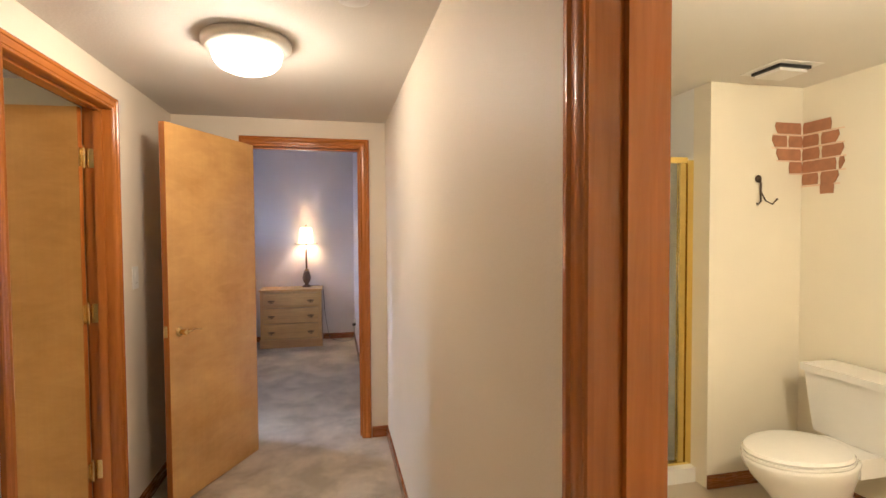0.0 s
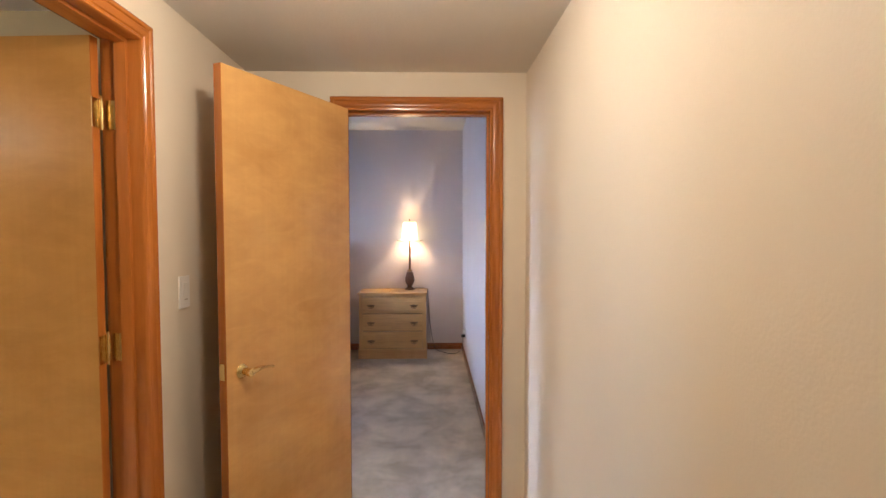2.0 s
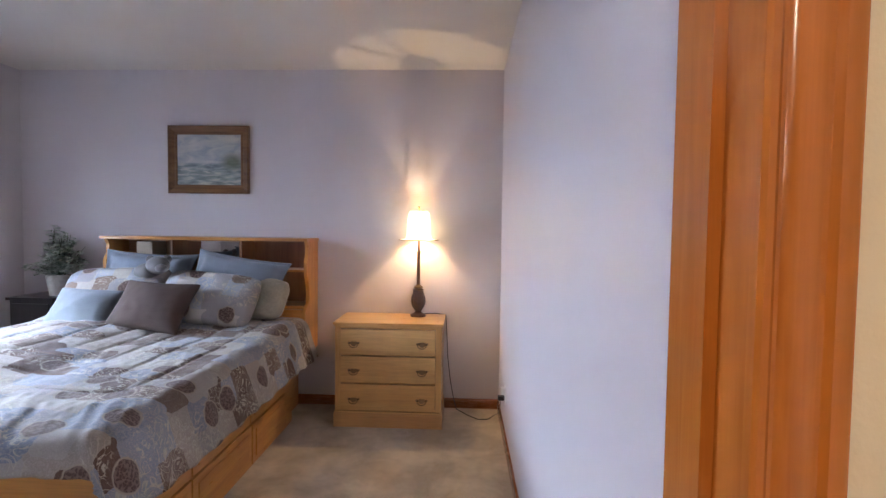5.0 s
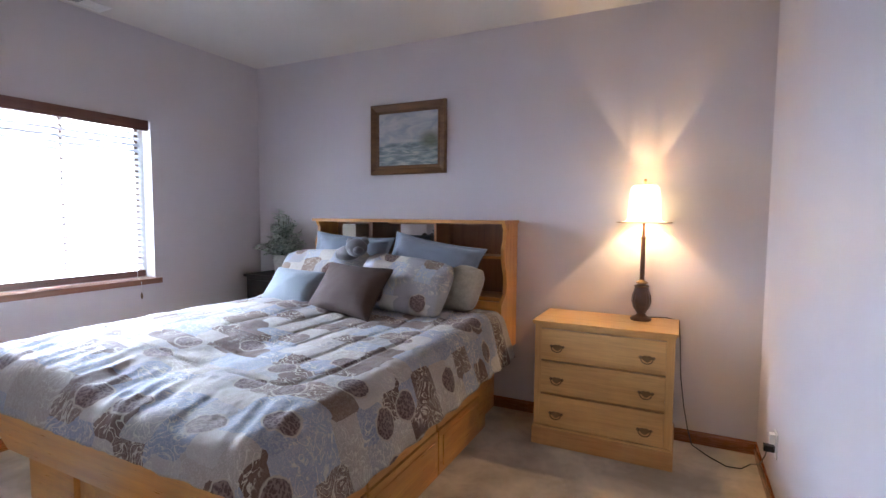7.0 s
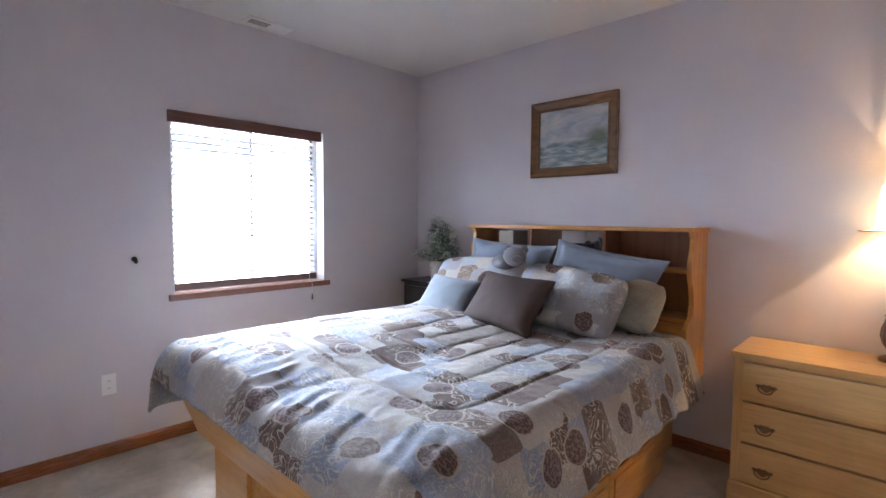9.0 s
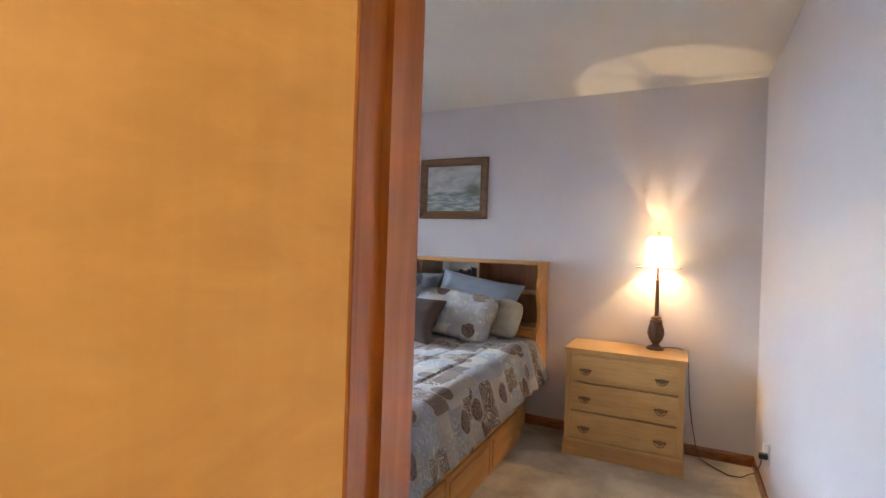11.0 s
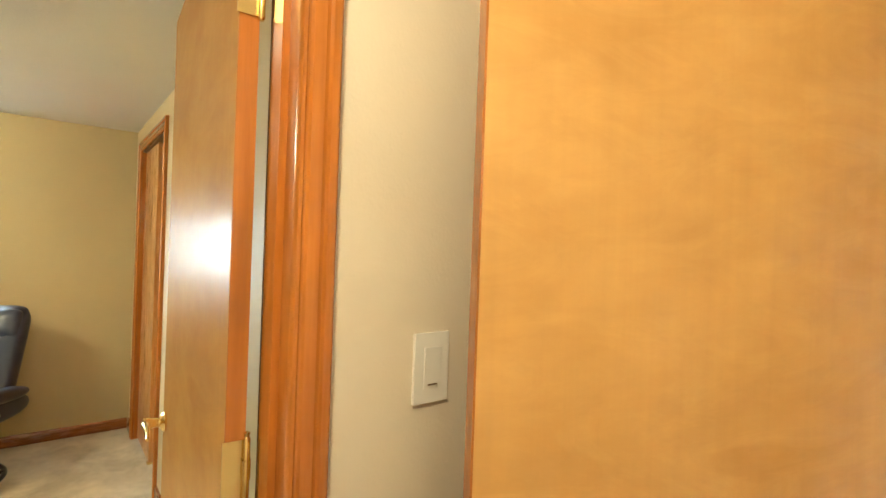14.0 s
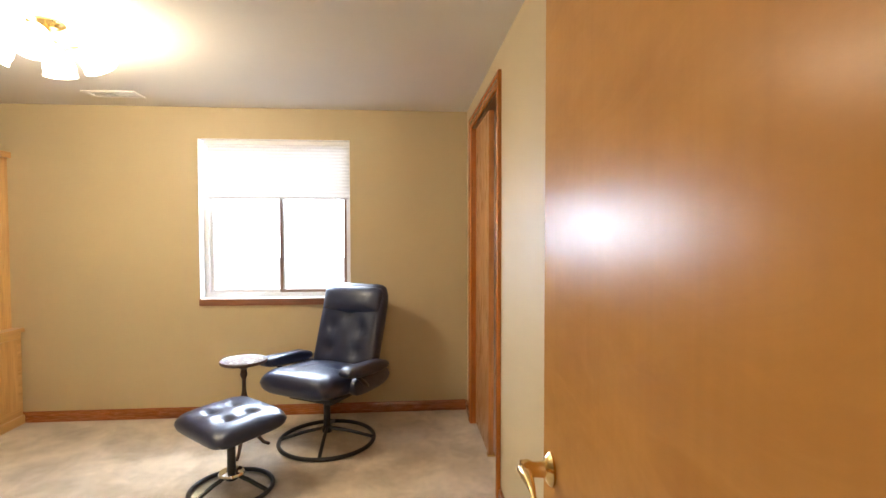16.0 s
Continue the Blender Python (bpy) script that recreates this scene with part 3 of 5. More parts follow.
part("hub", lathe([(0, 0.786), (0.014, 0.787), (0.014, 0.794), (0.005, 0.798), (0.006, 0.812), (0.010, 0.820), (0.006, 0.830), (0, 0.832)], 16), M_BRONZE, tl, smooth=True)
hp = []
ca, sa = math.cos(radians(69)), math.sin(radians(69))
for i in range(17):
    s = i / 16 * math.pi
    rr = 0.045 * math.sin(s) ** 0.6 if 0 < i < 16 else 0.012
    zz = 0.62 + 0.166 * (1 - math.cos(s)) / 2
    hp.append((rr, zz))
part("harp", tube([(r_ * ca, r_ * sa, z_) for r_, z_ in hp], 0.0022, 6), M_BRONZE, tl, smooth=True)
part("harp", tube([(-r_ * ca, -r_ * sa, z_) for r_, z_ in hp], 0.0022, 6), M_BRONZE, tl, smooth=True)
cord = [(-0.30, 6.55, 0.748), (-0.20, 6.590, 0.747), (-0.128, 6.592, 0.735), (-0.118, 6.590, 0.60), (-0.108, 6.586, 0.40), (-0.085, 6.580, 0.22), (-0.060, 6.575, 0.09), (-0.035, 6.54, 0.012),
        (0.05, 6.44, 0.006), (0.13, 6.36, 0.006), (0.20, 6.37, 0.006), (0.250, 6.44, 0.010), (0.272, 6.30, 0.08), (0.270, 6.14, 0.20), (0.262, 6.03, 0.286)]
part("cord", tube([(x + 0.335, y - 6.475, z - 0.7425) for x, y, z in cord], 0.0032, 8), M_BLACK, tl, "dark lamp cord", smooth=True)


# ---- chest of drawers ----
def bail(parent, x, y, z):
    h = new("handle")
    h.parent, h.location = parent, (x, y, z)
    h["label"] = "antiqued brass bail pull with a shaped backplate"
    bm = bmesh.new()
    out = [(-0.043, 0.006), (-0.036, 0.014), (-0.024, 0.010), (-0.012, 0.017), (0, 0.013), (0.012, 0.017), (0.024, 0.010), (0.036, 0.014), (0.043, 0.006),
           (0.036, -0.004), (0.024, -0.002), (0.012, -0.014), (0, -0.020), (-0.012, -0.014), (-0.024, -0.002), (-0.036, -0.004)]
    f_ = [bm.verts.new((a, -0.003, c)) for a, c in out]
    b_ = [bm.verts.new((a, -0.0005, c)) for a, c in out]
    bm.faces.new(f_)
    bm.faces.new(b_[::-1])
    for i in range(len(out)):
        j = (i + 1) % len(out)
        bm.faces.new((f_[i], f_[j], b_[j], b_[i]))
    part("backplate", bm, M_BRONZE, h)
    pts = [(-0.030, -0.006, 0.004), (-0.030, -0.016, 0.002)] + [(0.030 * math.cos(math.pi + k * math.pi / 8), -0.018, 0.000 + 0.024 * math.sin(math.pi + k * math.pi / 8)) for k in range(1, 8)] + \
          [(0.030, -0.016, 0.002), (0.030, -0.006, 0.004)]
    part("bail", tube(pts, 0.0028, 8), M_BRONZE, h, smooth=True)
    for a in (-0.030, 0.030):
        bm = lathe([(0, 0), (0.006, 0), (0.006, 0.006), (0.003, 0.009), (0, 0.009)], 10)
        bmesh.ops.rotate(bm, verts=bm.verts, matrix=Matrix.Rotation(radians(90), 3, "X"))
        bmesh.ops.translate(bm, verts=bm.verts, vec=(a, -0.003, 0.004))
        part("post", bm, M_BRONZE, h, smooth=True)
    return h


ch = tagged(base("chest_of_drawers", (-0.516, 6.171, 0)), "low honey maple chest with three drawers and antiqued brass pulls", "chest of drawers")
part("side", boxbm(-0.375, -0.355, 0.012, 0.400, 0.10, 0.716, 0.002), M_MAPLEV, ch)
part("side", boxbm(0.355, 0.375, 0.012, 0.400, 0.10, 0.716, 0.002), M_MAPLEV, ch)
part("back", boxbm(-0.355, 0.355, 0.388, 0.400, 0.10, 0.716, 0), M_MAPLE, ch)
part("stile", boxbm(-0.355, -0.335, 0.010, 0.030, 0.115, 0.716, 0.001), M_MAPLEV, ch)
part("stile", boxbm(0.335, 0.355, 0.010, 0.030, 0.115, 0.716, 0.001), M_MAPLEV, ch)
part("top", boxbm(-0.388, 0.388, -0.004, 0.412, 0.728, 0.742, 0.004), M_MAPLE, ch, smooth=True)
part("top_moulding", boxbm(-0.381, 0.381, 0.002, 0.404, 0.716, 0.7275, 0.004), M_MAPLE, ch, smooth=True)
part("plinth", boxbm(-0.384, 0.384, 0.000, 0.404, 0, 0.100, 0.003), M_MAPLED, ch, smooth=True)
part("plinth_moulding", boxbm(-0.380, 0.380, 0.004, 0.402, 0.1005, 0.113, 0.005), M_MAPLE, ch, smooth=True)
for z in (0.118, 0.315, 0.512, 0.702):
    part("rail", boxbm(-0.335, 0.335, 0.016, 0.036, z - 0.003, z + 0.011, 0.001), M_MAPLE, ch)
for z0, z1, hz in ((0.128, 0.308, 0.197), (0.325, 0.506, 0.402), (0.523, 0.696, 0.595)):
    dr = part("drawer", boxbm(-0.333, 0.333, -0.003, 0.030, z0, z1, 0.004, 3), M_MAPLE, ch, smooth=True)
    bail(dr, -0.240, -0.003, hz)
    bail(dr, 0.240, -0.003, hz)

# ---- painting ----
pt = tagged(base("painting", (-2.005, 6.6035, 1.923), 0), "framed seascape painting in a wide carved brown wooden frame", "painting")
m, nt, b = nodes("seascape")
co = coords(nt)
sep = nt.nodes.new("ShaderNodeSeparateXYZ")
nt.links.new(co, sep.inputs[0])
n1 = node(nt, "ShaderNodeTexNoise", {"Vector": coords(nt, (1, 1, 2.2))}, Scale=7.0, Detail=6.0, Distortion=0.8)
n2 = node(nt, "ShaderNodeTexNoise", {"Vector": coords(nt, (1, 1, 5))}, Scale=9.0, Detail=7.0, Distortion=0.5)
skyc = ramp(nt, n1.outputs[0], [(0.35, (0.30, 0.33, 0.38)), (0.62, (0.50, 0.49, 0.46))])
seac = ramp(nt, n2.outputs[0], [(0.35, (0.14, 0.18, 0.19)), (0.50, (0.26, 0.31, 0.31)), (0.66, (0.46, 0.46, 0.42))])
mr = node(nt, "ShaderNodeMapRange", {"Value": sep.outputs[2]})
mr.inputs[1].default_value, mr.inputs[2].default_value = -0.035, -0.02
c = mixc(nt, mr.outputs[0], seac, skyc)
blob = nt.nodes.new("ShaderNodeVectorMath")
blob.operation = "DISTANCE"
mpb = node(nt, "ShaderNodeMapping", {"Vector": co})
mpb.inputs["Scale"].default_value = (1.0, 1.0, 1.3)
nt.links.new(mpb.outputs[0], blob.inputs[0])
blob.inputs[1].default_value = (0.19, 0, -0.02)
mr2 = node(nt, "ShaderNodeMapRange", {"Value": blob.outputs["Value"]})
mr2.inputs[1].default_value, mr2.inputs[2].default_value = 0.04, 0.12
rock = mixc(nt, n2.outputs[0], (0.07, 0.09, 0.06), (0.22, 0.24, 0.17))
nt.links.new(mixc(nt, mr2.outputs[0], rock, c), b.inputs["Base Color"])
b.inputs["Roughness"].default_value = 0.4
bumped(nt, b, n2.outputs[0], 0.3, 0.002)
part("canvas", boxbm(-0.268, 0.268, -0.014, -0.006, -0.215, 0.215, 0), m, pt, "grey sea and cloudy sky with dark rocks")
M_FRAME = wood("carved_frame", (0.11, 0.045, 0.014), (0.26, 0.13, 0.045), 0.35, "x", 1, 0.5, 0.2)
W_, H_ = 0.322, 0.264
prof = [(0, 0), (0, 0.030), (0.008, 0.036), (0.018, 0.030), (0.034, 0.026), (0.048, 0.018), (0.060, 0.022), (0.068, 0.016), (0.070, 0.004)]
for sx, sz, nm in ((0, 1, "frame_rail"), (0, -1, "frame_rail"), (1, 0, "frame_stile"), (-1, 0, "frame_stile")):
    bm = bmesh.new()
    ends = []
    for e in (-1, 1):
        ring = []
        for u, d in prof:
            if sz:
                ring.append(bm.verts.new((e * (W_ - u), -d - 0.001, sz * (H_ - u))))
            else:
                ring.append(bm.verts.new((sx * (W_ - u), -d - 0.001, e * (H_ - u))))
        ends.append(ring)
    for k in range(len(prof)):
        q = (k + 1) % len(prof)
        bm.faces.new((ends[0][k], ends[0][q], ends[1][q], ends[1][k]))
    bm.faces.new(ends[0])
    bm.faces.new(ends[1][::-1])
    part(nm, bm, M_FRAME, pt, smooth=True)
tagged(part("wall_hook", tube([(-3.547, 4.354, 1.114), (-3.530, 4.354, 1.114), (-3.515, 4.354, 1.100), (-3.512, 4.354, 1.118)], [0.016, 0.012, 0.011, 0.004], 10), M_BLACK, smooth=True),
       "small dark round knob hook on the lavender-grey wall", "hook")


# ---- soft goods ----
def pillow(name, w, h, t, seed=0, p=0.36, pinch=0.07, n=30, wrinkle=0.011, soft=0.0, flange=0.0):
    bm = bmesh.new()
    grids = []
    for side in (1, -1):
        g_ = []
        for i in range(n + 1):
            row = []
            for j in range(n + 1):
                u, v_ = -1 + 2 * i / n, -1 + 2 * j / n
                uu, vv = math.sin(u * math.pi / 2) * 0.6 + u * 0.4, math.sin(v_ * math.pi / 2) * 0.6 + v_ * 0.4
                f = max((1 - uu * uu) * (1 - vv * vv), 0)
                th = t / 2 * f ** p
                x = uu * w / 2 * (1 - pinch * (1 - vv * vv))
                y = vv * h / 2 * (1 - pinch * (1 - uu * uu))
                rr = (abs(uu) ** 5 + abs(vv) ** 5) ** 0.2
                if soft and rr > 0:
                    k = 1 + soft * (max(abs(uu), abs(vv)) / rr - 1)
                    x, y = x * k, y * k
                if flange and f > 0:
                    edge = min(1 - abs(uu), 1 - abs(vv))
                    th *= min(1.0, max(0.06, (edge - flange) / 0.16))
                nz = noise.noise(Vector((x * 7 + seed * 9, y * 7, side * 2))) * wrinkle * 2 + noise.noise(Vector((x * 22 + seed, y * 22, side))) * wrinkle
                z = side * (th + nz * min(1, f * 4))
                if side == -1 and (i in (0, n) or j in (0, n)):
                    row.append(grids[0][i][j])
                else:
                    row.append(bm.verts.new((x, y, z)))
            g_.append(row)
        grids.append(g_)
        for i in range(n):
            for j in range(n):
                q = (g_[i][j], g_[i + 1][j], g_[i + 1][j + 1], g_[i][j + 1])
                bm.faces.new(q if side == 1 else q[::-1])
    lay_uv = bm.loops.layers.uv.new("cloth")
    for f_ in bm.faces:
        for lp in f_.loops:
            lp[lay_uv].uv = (lp.vert.co.x + seed * 0.53, lp.vert.co.y + seed * 0.31)
    return bm


def fabric(name, colour, colour2=None, rough=0.85, scale=400, sheen=0.3):
    m, nt, b = nodes(name)
    co = coords(nt)
    f = node(nt, "ShaderNodeTexNoise", {"Vector": co}, Scale=float(scale), Detail=2.0)
    g_ = node(nt, "ShaderNodeTexNoise", {"Vector": co}, Scale=6.0, Detail=4.0)
    c2 = colour2 or tuple(c * 0.78 for c in colour)
    c = mixc(nt, g_.outputs[0], c2, colour)
    c = mixc(nt, 0.4, c, ramp(nt, f.outputs[0], [(0.3, 0.6), (0.7, 1.0)]), "MULTIPLY")
    nt.links.new(c, b.inputs["Base Color"])
    b.inputs["Roughness"].default_value = rough
    b.inputs["Sheen Weight"].default_value = sheen
    bumped(nt, b, f.outputs[0], 0.2, 0.002)
    return m


def patchwork(name, s=1.0, rate=0.64, lift=1.0):
    """Woven squares in brown, taupe, beige and grey-blue under dark flower rounds with cream outlines and scrolls."""
    m, nt, b = nodes(name)
    co = coords(nt, (s, s, s), "UV")

    def shifted(scale, amp):
        w = node(nt, "ShaderNodeTexNoise", {"Vector": co}, Scale=scale, Detail=1.0)
        v = nt.nodes.new("ShaderNodeVectorMath")
        v.operation = "MULTIPLY_ADD"
        nt.links.new(w.outputs["Color"], v.inputs[0])
        v.inputs[1].default_value = (amp, amp, 0)
        nt.links.new(co, v.inputs[2])
        return v.outputs[0]

    def times(p, q):
        n_ = nt.nodes.new("ShaderNodeMath")
        n_.operation = "MULTIPLY"
        nt.links.new(p, n_.inputs[0])
        nt.links.new(q, n_.inputs[1])
        return n_.outputs[0]
    warped = shifted(3.5, 0.05)
    sq = node(nt, "ShaderNodeTexVoronoi", {"Vector": warped}, Scale=7.6, Randomness=0.42)
    sq.voronoi_dimensions, sq.distance = "2D", "CHEBYCHEV"
    rounds = node(nt, "ShaderNodeTexVoronoi", {"Vector": shifted(26.0, 0.022)}, Scale=5.6, Randomness=0.5)
    rounds.voronoi_dimensions = "2D"
    sp = nt.nodes.new("ShaderNodeSeparateColor")
    nt.links.new(sq.outputs["Color"], sp.inputs[0])
    rp = nt.nodes.new("ShaderNodeSeparateColor")
    nt.links.new(rounds.outputs["Color"], rp.inputs[0])
    pal = nt.nodes.new("ShaderNodeValToRGB")
    pal.color_ramp.interpolation = "CONSTANT"
    stops = [(0.0, (0.110, 0.062, 0.042)), (0.20, (0.250, 0.272, 0.320)), (0.36, (0.330, 0.285, 0.240)), (0.50, (0.200, 0.225, 0.280)),
             (0.64, (0.290, 0.270, 0.260)), (0.80, (0.150, 0.098, 0.072)), (0.88, (0.370, 0.335, 0.300))]
    while len(pal.color_ramp.elements) < len(stops):
        pal.color_ramp.elements.new(0.5)
    if lift > 1:
        stops[0] = (0.0, (0.235, 0.225, 0.225))
    for e, (p_, c_) in zip(pal.color_ramp.elements, stops):
        e.position, e.color = p_, (*(1 - (1 - q) ** lift for q in c_), 1)
    nt.links.new(sp.outputs[0], pal.inputs[0])
    # woven sprigs and flower heads
    fl = node(nt, "ShaderNodeTexNoise", {"Vector": co}, Scale=85.0, Detail=3.0, Distortion=2.0)
    fig = ramp(nt, fl.outputs[0], [(0.49, 0.0), (0.55, 1.0)])
    amount = ramp(nt, sp.outputs[0], [(0.18, 0.06), (0.22, 0.42), (0.78, 0.42), (0.82, 0.08), (0.88, 0.38)])
    c = mixc(nt, times(fig, amount), pal.outputs[0], (0.46, 0.42, 0.36))
    # cream scrolls
    sw = node(nt, "ShaderNodeTexNoise", {"Vector": co}, Scale=10.0, Detail=1.5, Distortion=3.2)
    band = ramp(nt, sw.outputs[0], [(0.455, 0.0), (0.475, 1.0), (0.505, 1.0), (0.525, 0.0)])
    patch = node(nt, "ShaderNodeTexNoise", {"Vector": co}, Scale=3.4, Detail=1.0)
    gate = ramp(nt, patch.outputs[0], [(0.45, 0.0), (0.51, 0.9)])
    c = mixc(nt, times(band, gate), c, (0.50, 0.45, 0.36))
    # dark flower rounds with a cream rim and mottled petals, on half of their own lattice
    has = ramp(nt, rp.outputs[0], [(rate, 0.0), (rate + 0.02, 1.0)])
    rim = ramp(nt, rounds.outputs["Distance"], [(0.335, 1.0), (0.365, 0.0)])
    disc = ramp(nt, rounds.outputs["Distance"], [(0.300, 1.0), (0.320, 0.0)])
    petals = node(nt, "ShaderNodeTexVoronoi", {"Vector": shifted(60.0, 0.02)}, Scale=85.0)
    petals.voronoi_dimensions = "2D"
    spots = ramp(nt, petals.outputs["Distance"], [(0.25, 0.0), (0.60, 0.60)])
    flower = mixc(nt, spots, (0.080, 0.042, 0.034), (0.27, 0.20, 0.165))
    c = mixc(nt, times(rim, has), c, (0.38, 0.325, 0.26))
    c = mixc(nt, times(disc, has), c, flower)
    f = node(nt, "ShaderNodeTexNoise", {"Vector": co}, Scale=260.0, Detail=2.0)
    c = mixc(nt, 0.45, c, ramp(nt, f.outputs[0], [(0.3, 0.62), (0.7, 1.0)]), "MULTIPLY")
    nt.links.new(c, b.inputs["Base Color"])
    b.inputs["Roughness"].default_value = 0.85
    b.inputs["Specular IOR Level"].default_value = 0.25
    b.inputs["Sheen Weight"].default_value = 0.15
    pucker = node(nt, "ShaderNodeTexNoise", {"Vector": co}, Scale=34.0, Detail=4.0)
    bumped(nt, b, mixc(nt, 0.3, pucker.outputs[0], f.outputs[0]), 0.5, 0.006)
    return m


M_PATCH = patchwork("patchwork_jacquard")
M_PATCHS = patchwork("patchwork_sham", 1.15, 0.80, 1.35)
M_CREAMP = fabric("cream_sateen", (0.46, 0.40, 0.29), (0.22, 0.19, 0.14), scale=60)
M_BROWN = fabric("brown_velvet", (0.068, 0.038, 0.028), sheen=0.0)
M_BLUE = fabric("pale_blue_satin", (0.245, 0.280, 0.315), rough=0.7, sheen=0.1)
M_GREYBLUE = fabric("grey_blue_cotton", (0.22, 0.25, 0.30), sheen=0.1)
M_TOY = fabric("grey_plush", (0.16, 0.15, 0.15), rough=0.95)

# ---- bed ----
bed = tagged(base("bed", (0, 0, 0)), "golden pine captain's bed with drawers below a patchwork comforter", "bed")
for z0, z1, ys in ((0.03, 0.262, (4.55, 4.91, 5.53, 6.08)), (0.275, 0.47, (4.55, 4.91, 5.51, 6.08))):
    for a, c_ in zip(ys, ys[1:]):
        dr = part("drawer", boxbm(-1.222, -1.200, a + 0.006, c_ - 0.006, z0, z1, 0.005, 2), M_PINE, bed, "golden pine drawer front", smooth=True)
        part("raised_panel", boxbm(-1.201, -1.194, a + 0.05, c_ - 0.05, z0 + 0.035, z1 - 0.035, 0.004, 2), M_PINE, dr, smooth=True)
part("pedestal", boxbm(-2.66, -1.224, 4.47, 6.25, 0, 0.475, 0.004), M_PINE, bed)
part("pedestal_end", boxbm(-2.66, -2.32, 4.445, 4.469, 0, 0.335, 0.003), M_PINEX, bed, "pale recessed pine foot panel")
bm = bmesh.new()
v_, _ = box(bm, -2.755, -1.15, 4.29, 4.32, 0.335, 0.635)
for w_ in bm.verts:
    if w_.co.z < 0.4:
        w_.co.y += 0.10
        w_.co.x += 0.05 if w_.co.x < -2 else -0.03
part("foot_rail", bevel(bm, 0.006), M_PINEX, bed, "flared golden pine foot rail", smooth=True)
part("side_rail", boxbm(-1.224, -1.165, 4.40, 6.26, 0.478, 0.60, 0.005), M_PINE, bed, smooth=True)
part("side_rail", boxbm(-2.755, -2.70, 4.40, 6.26, 0.335, 0.60, 0.005), M_PINE, bed, smooth=True)
mt = part("mattress", boxbm(-2.695, -1.228, 4.43, 6.27, 0.48, 0.70, 0.05, 3), fabric("mattress_ticking", (0.6, 0.6, 0.6)), bed, "pale quilted mattress", smooth=True)

hb = tagged(base("headboard", (-1.91, 6.285, 0)), "golden pine bookcase headboard with shelves and a centre mirror", "bookcase headboard")
for s in (-1, 1):
    bm = bmesh.new()
    prof = [(0.0, 0.47), (0.0, 0.78), (0.02, 0.80), (0.085, 0.84), (0.10, 0.90), (0.085, 0.98), (0.05, 1.06), (0.045, 1.14), (0.075, 1.20), (0.08, 1.26), (0.055, 1.30), (0.312, 1.30), (0.312, 0.47)]
    a = [bm.verts.new((s * 0.770, y, z)) for y, z in prof]
    c_ = [bm.verts.new((s * 0.745, y, z)) for y, z in prof]
    bm.faces.new(a)
    bm.faces.new(c_[::-1])
    for i in range(len(prof)):
        j = (i + 1) % len(prof)
        bm.faces.new((a[i], a[j], c_[j], c_[i]))
    part("side_panel", bm, M_PINEZ, hb, "scroll-cut pine side")
# Brown with the compartments' shade in its colour, for back board and partitions.
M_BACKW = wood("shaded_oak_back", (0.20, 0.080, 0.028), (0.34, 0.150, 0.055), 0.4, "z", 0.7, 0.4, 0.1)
part("back_panel", boxbm(-0.744, 0.744, 0.295, 0.312, 0.40, 1.30, 0), M_BACKW, hb, "brown back board darkened for compartment shade")
part("top_board", boxbm(-0.775, 0.778, 0.020, 0.314, 1.3005, 1.322, 0.005), M_PINEX, hb, smooth=True)
part("support", boxbm(-0.70, 0.62, 0.03, 0.30, 0, 0.399, 0.003), M_PINEX, hb)
part("shelf", boxbm(-0.744, 0.744, 0.045, 0.294, 0.805, 0.825, 0.002), M_PINEX, hb)
part("front_board", boxbm(-0.744, 0.744, 0.010, 0.030, 0.50, 0.803, 0.002), M_PINEX, hb)
for s in (-1, 1):
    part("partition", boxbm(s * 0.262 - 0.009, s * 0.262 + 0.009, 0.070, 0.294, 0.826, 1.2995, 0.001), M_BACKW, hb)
    part("small_shelf", boxbm(min(s * 0.272, s * 0.744), max(s * 0.272, s * 0.744), 0.10, 0.294, 1.07, 1.087, 0.002), M_PINEX, hb)
m, nt, b = nodes("mirror_glass")
b.inputs["Base Color"].default_value = (0.9, 0.92, 0.92, 1)
b.inputs["Metallic"].default_value, b.inputs["Roughness"].default_value = 1.0, 0.02
M_MIRROR = m
part("mirror", boxbm(-0.252, 0.252, 0.270, 0.275, 0.86, 1.285, 0), m, hb, "clear mirror back")
bk = tagged(base("book", (-2.40, 6.46, 1.0875)), "cream-spined book upright on the headboard shelf", "book")
part("cover", boxbm(-0.060, 0.060, -0.07, 0.10, 0, 0.19, 0.003), fabric("cream_cloth", (0.62, 0.55, 0.42)), bk)
part("pages", boxbm(-0.053, 0.053, -0.072, 0.09, 0.1905, 0.193, 0), M_PLASTIC, bk)

# comforter
NX, NY = 230, 250
X0, X1, Y0, Y1 = -2.77, -1.13, 4.26, 6.27
TOPZ = 0.745
bm = bmesh.new()
grid = []
cloth = {}
cxm, hxw = (X0 + X1) / 2, (X1 - X0) / 2


def racetrack(x, y):
    """Distance inward from the edge of the quilted centre, rounded at the foot."""
    ax = hxw - 0.20 - abs(x - cxm)
    ay = y - (Y0 + 0.42)
    r_ = 0.12
    if ax < r_ and ay < r_:
        return r_ - math.hypot(r_ - ax, r_ - ay)
    return min(ax, ay)


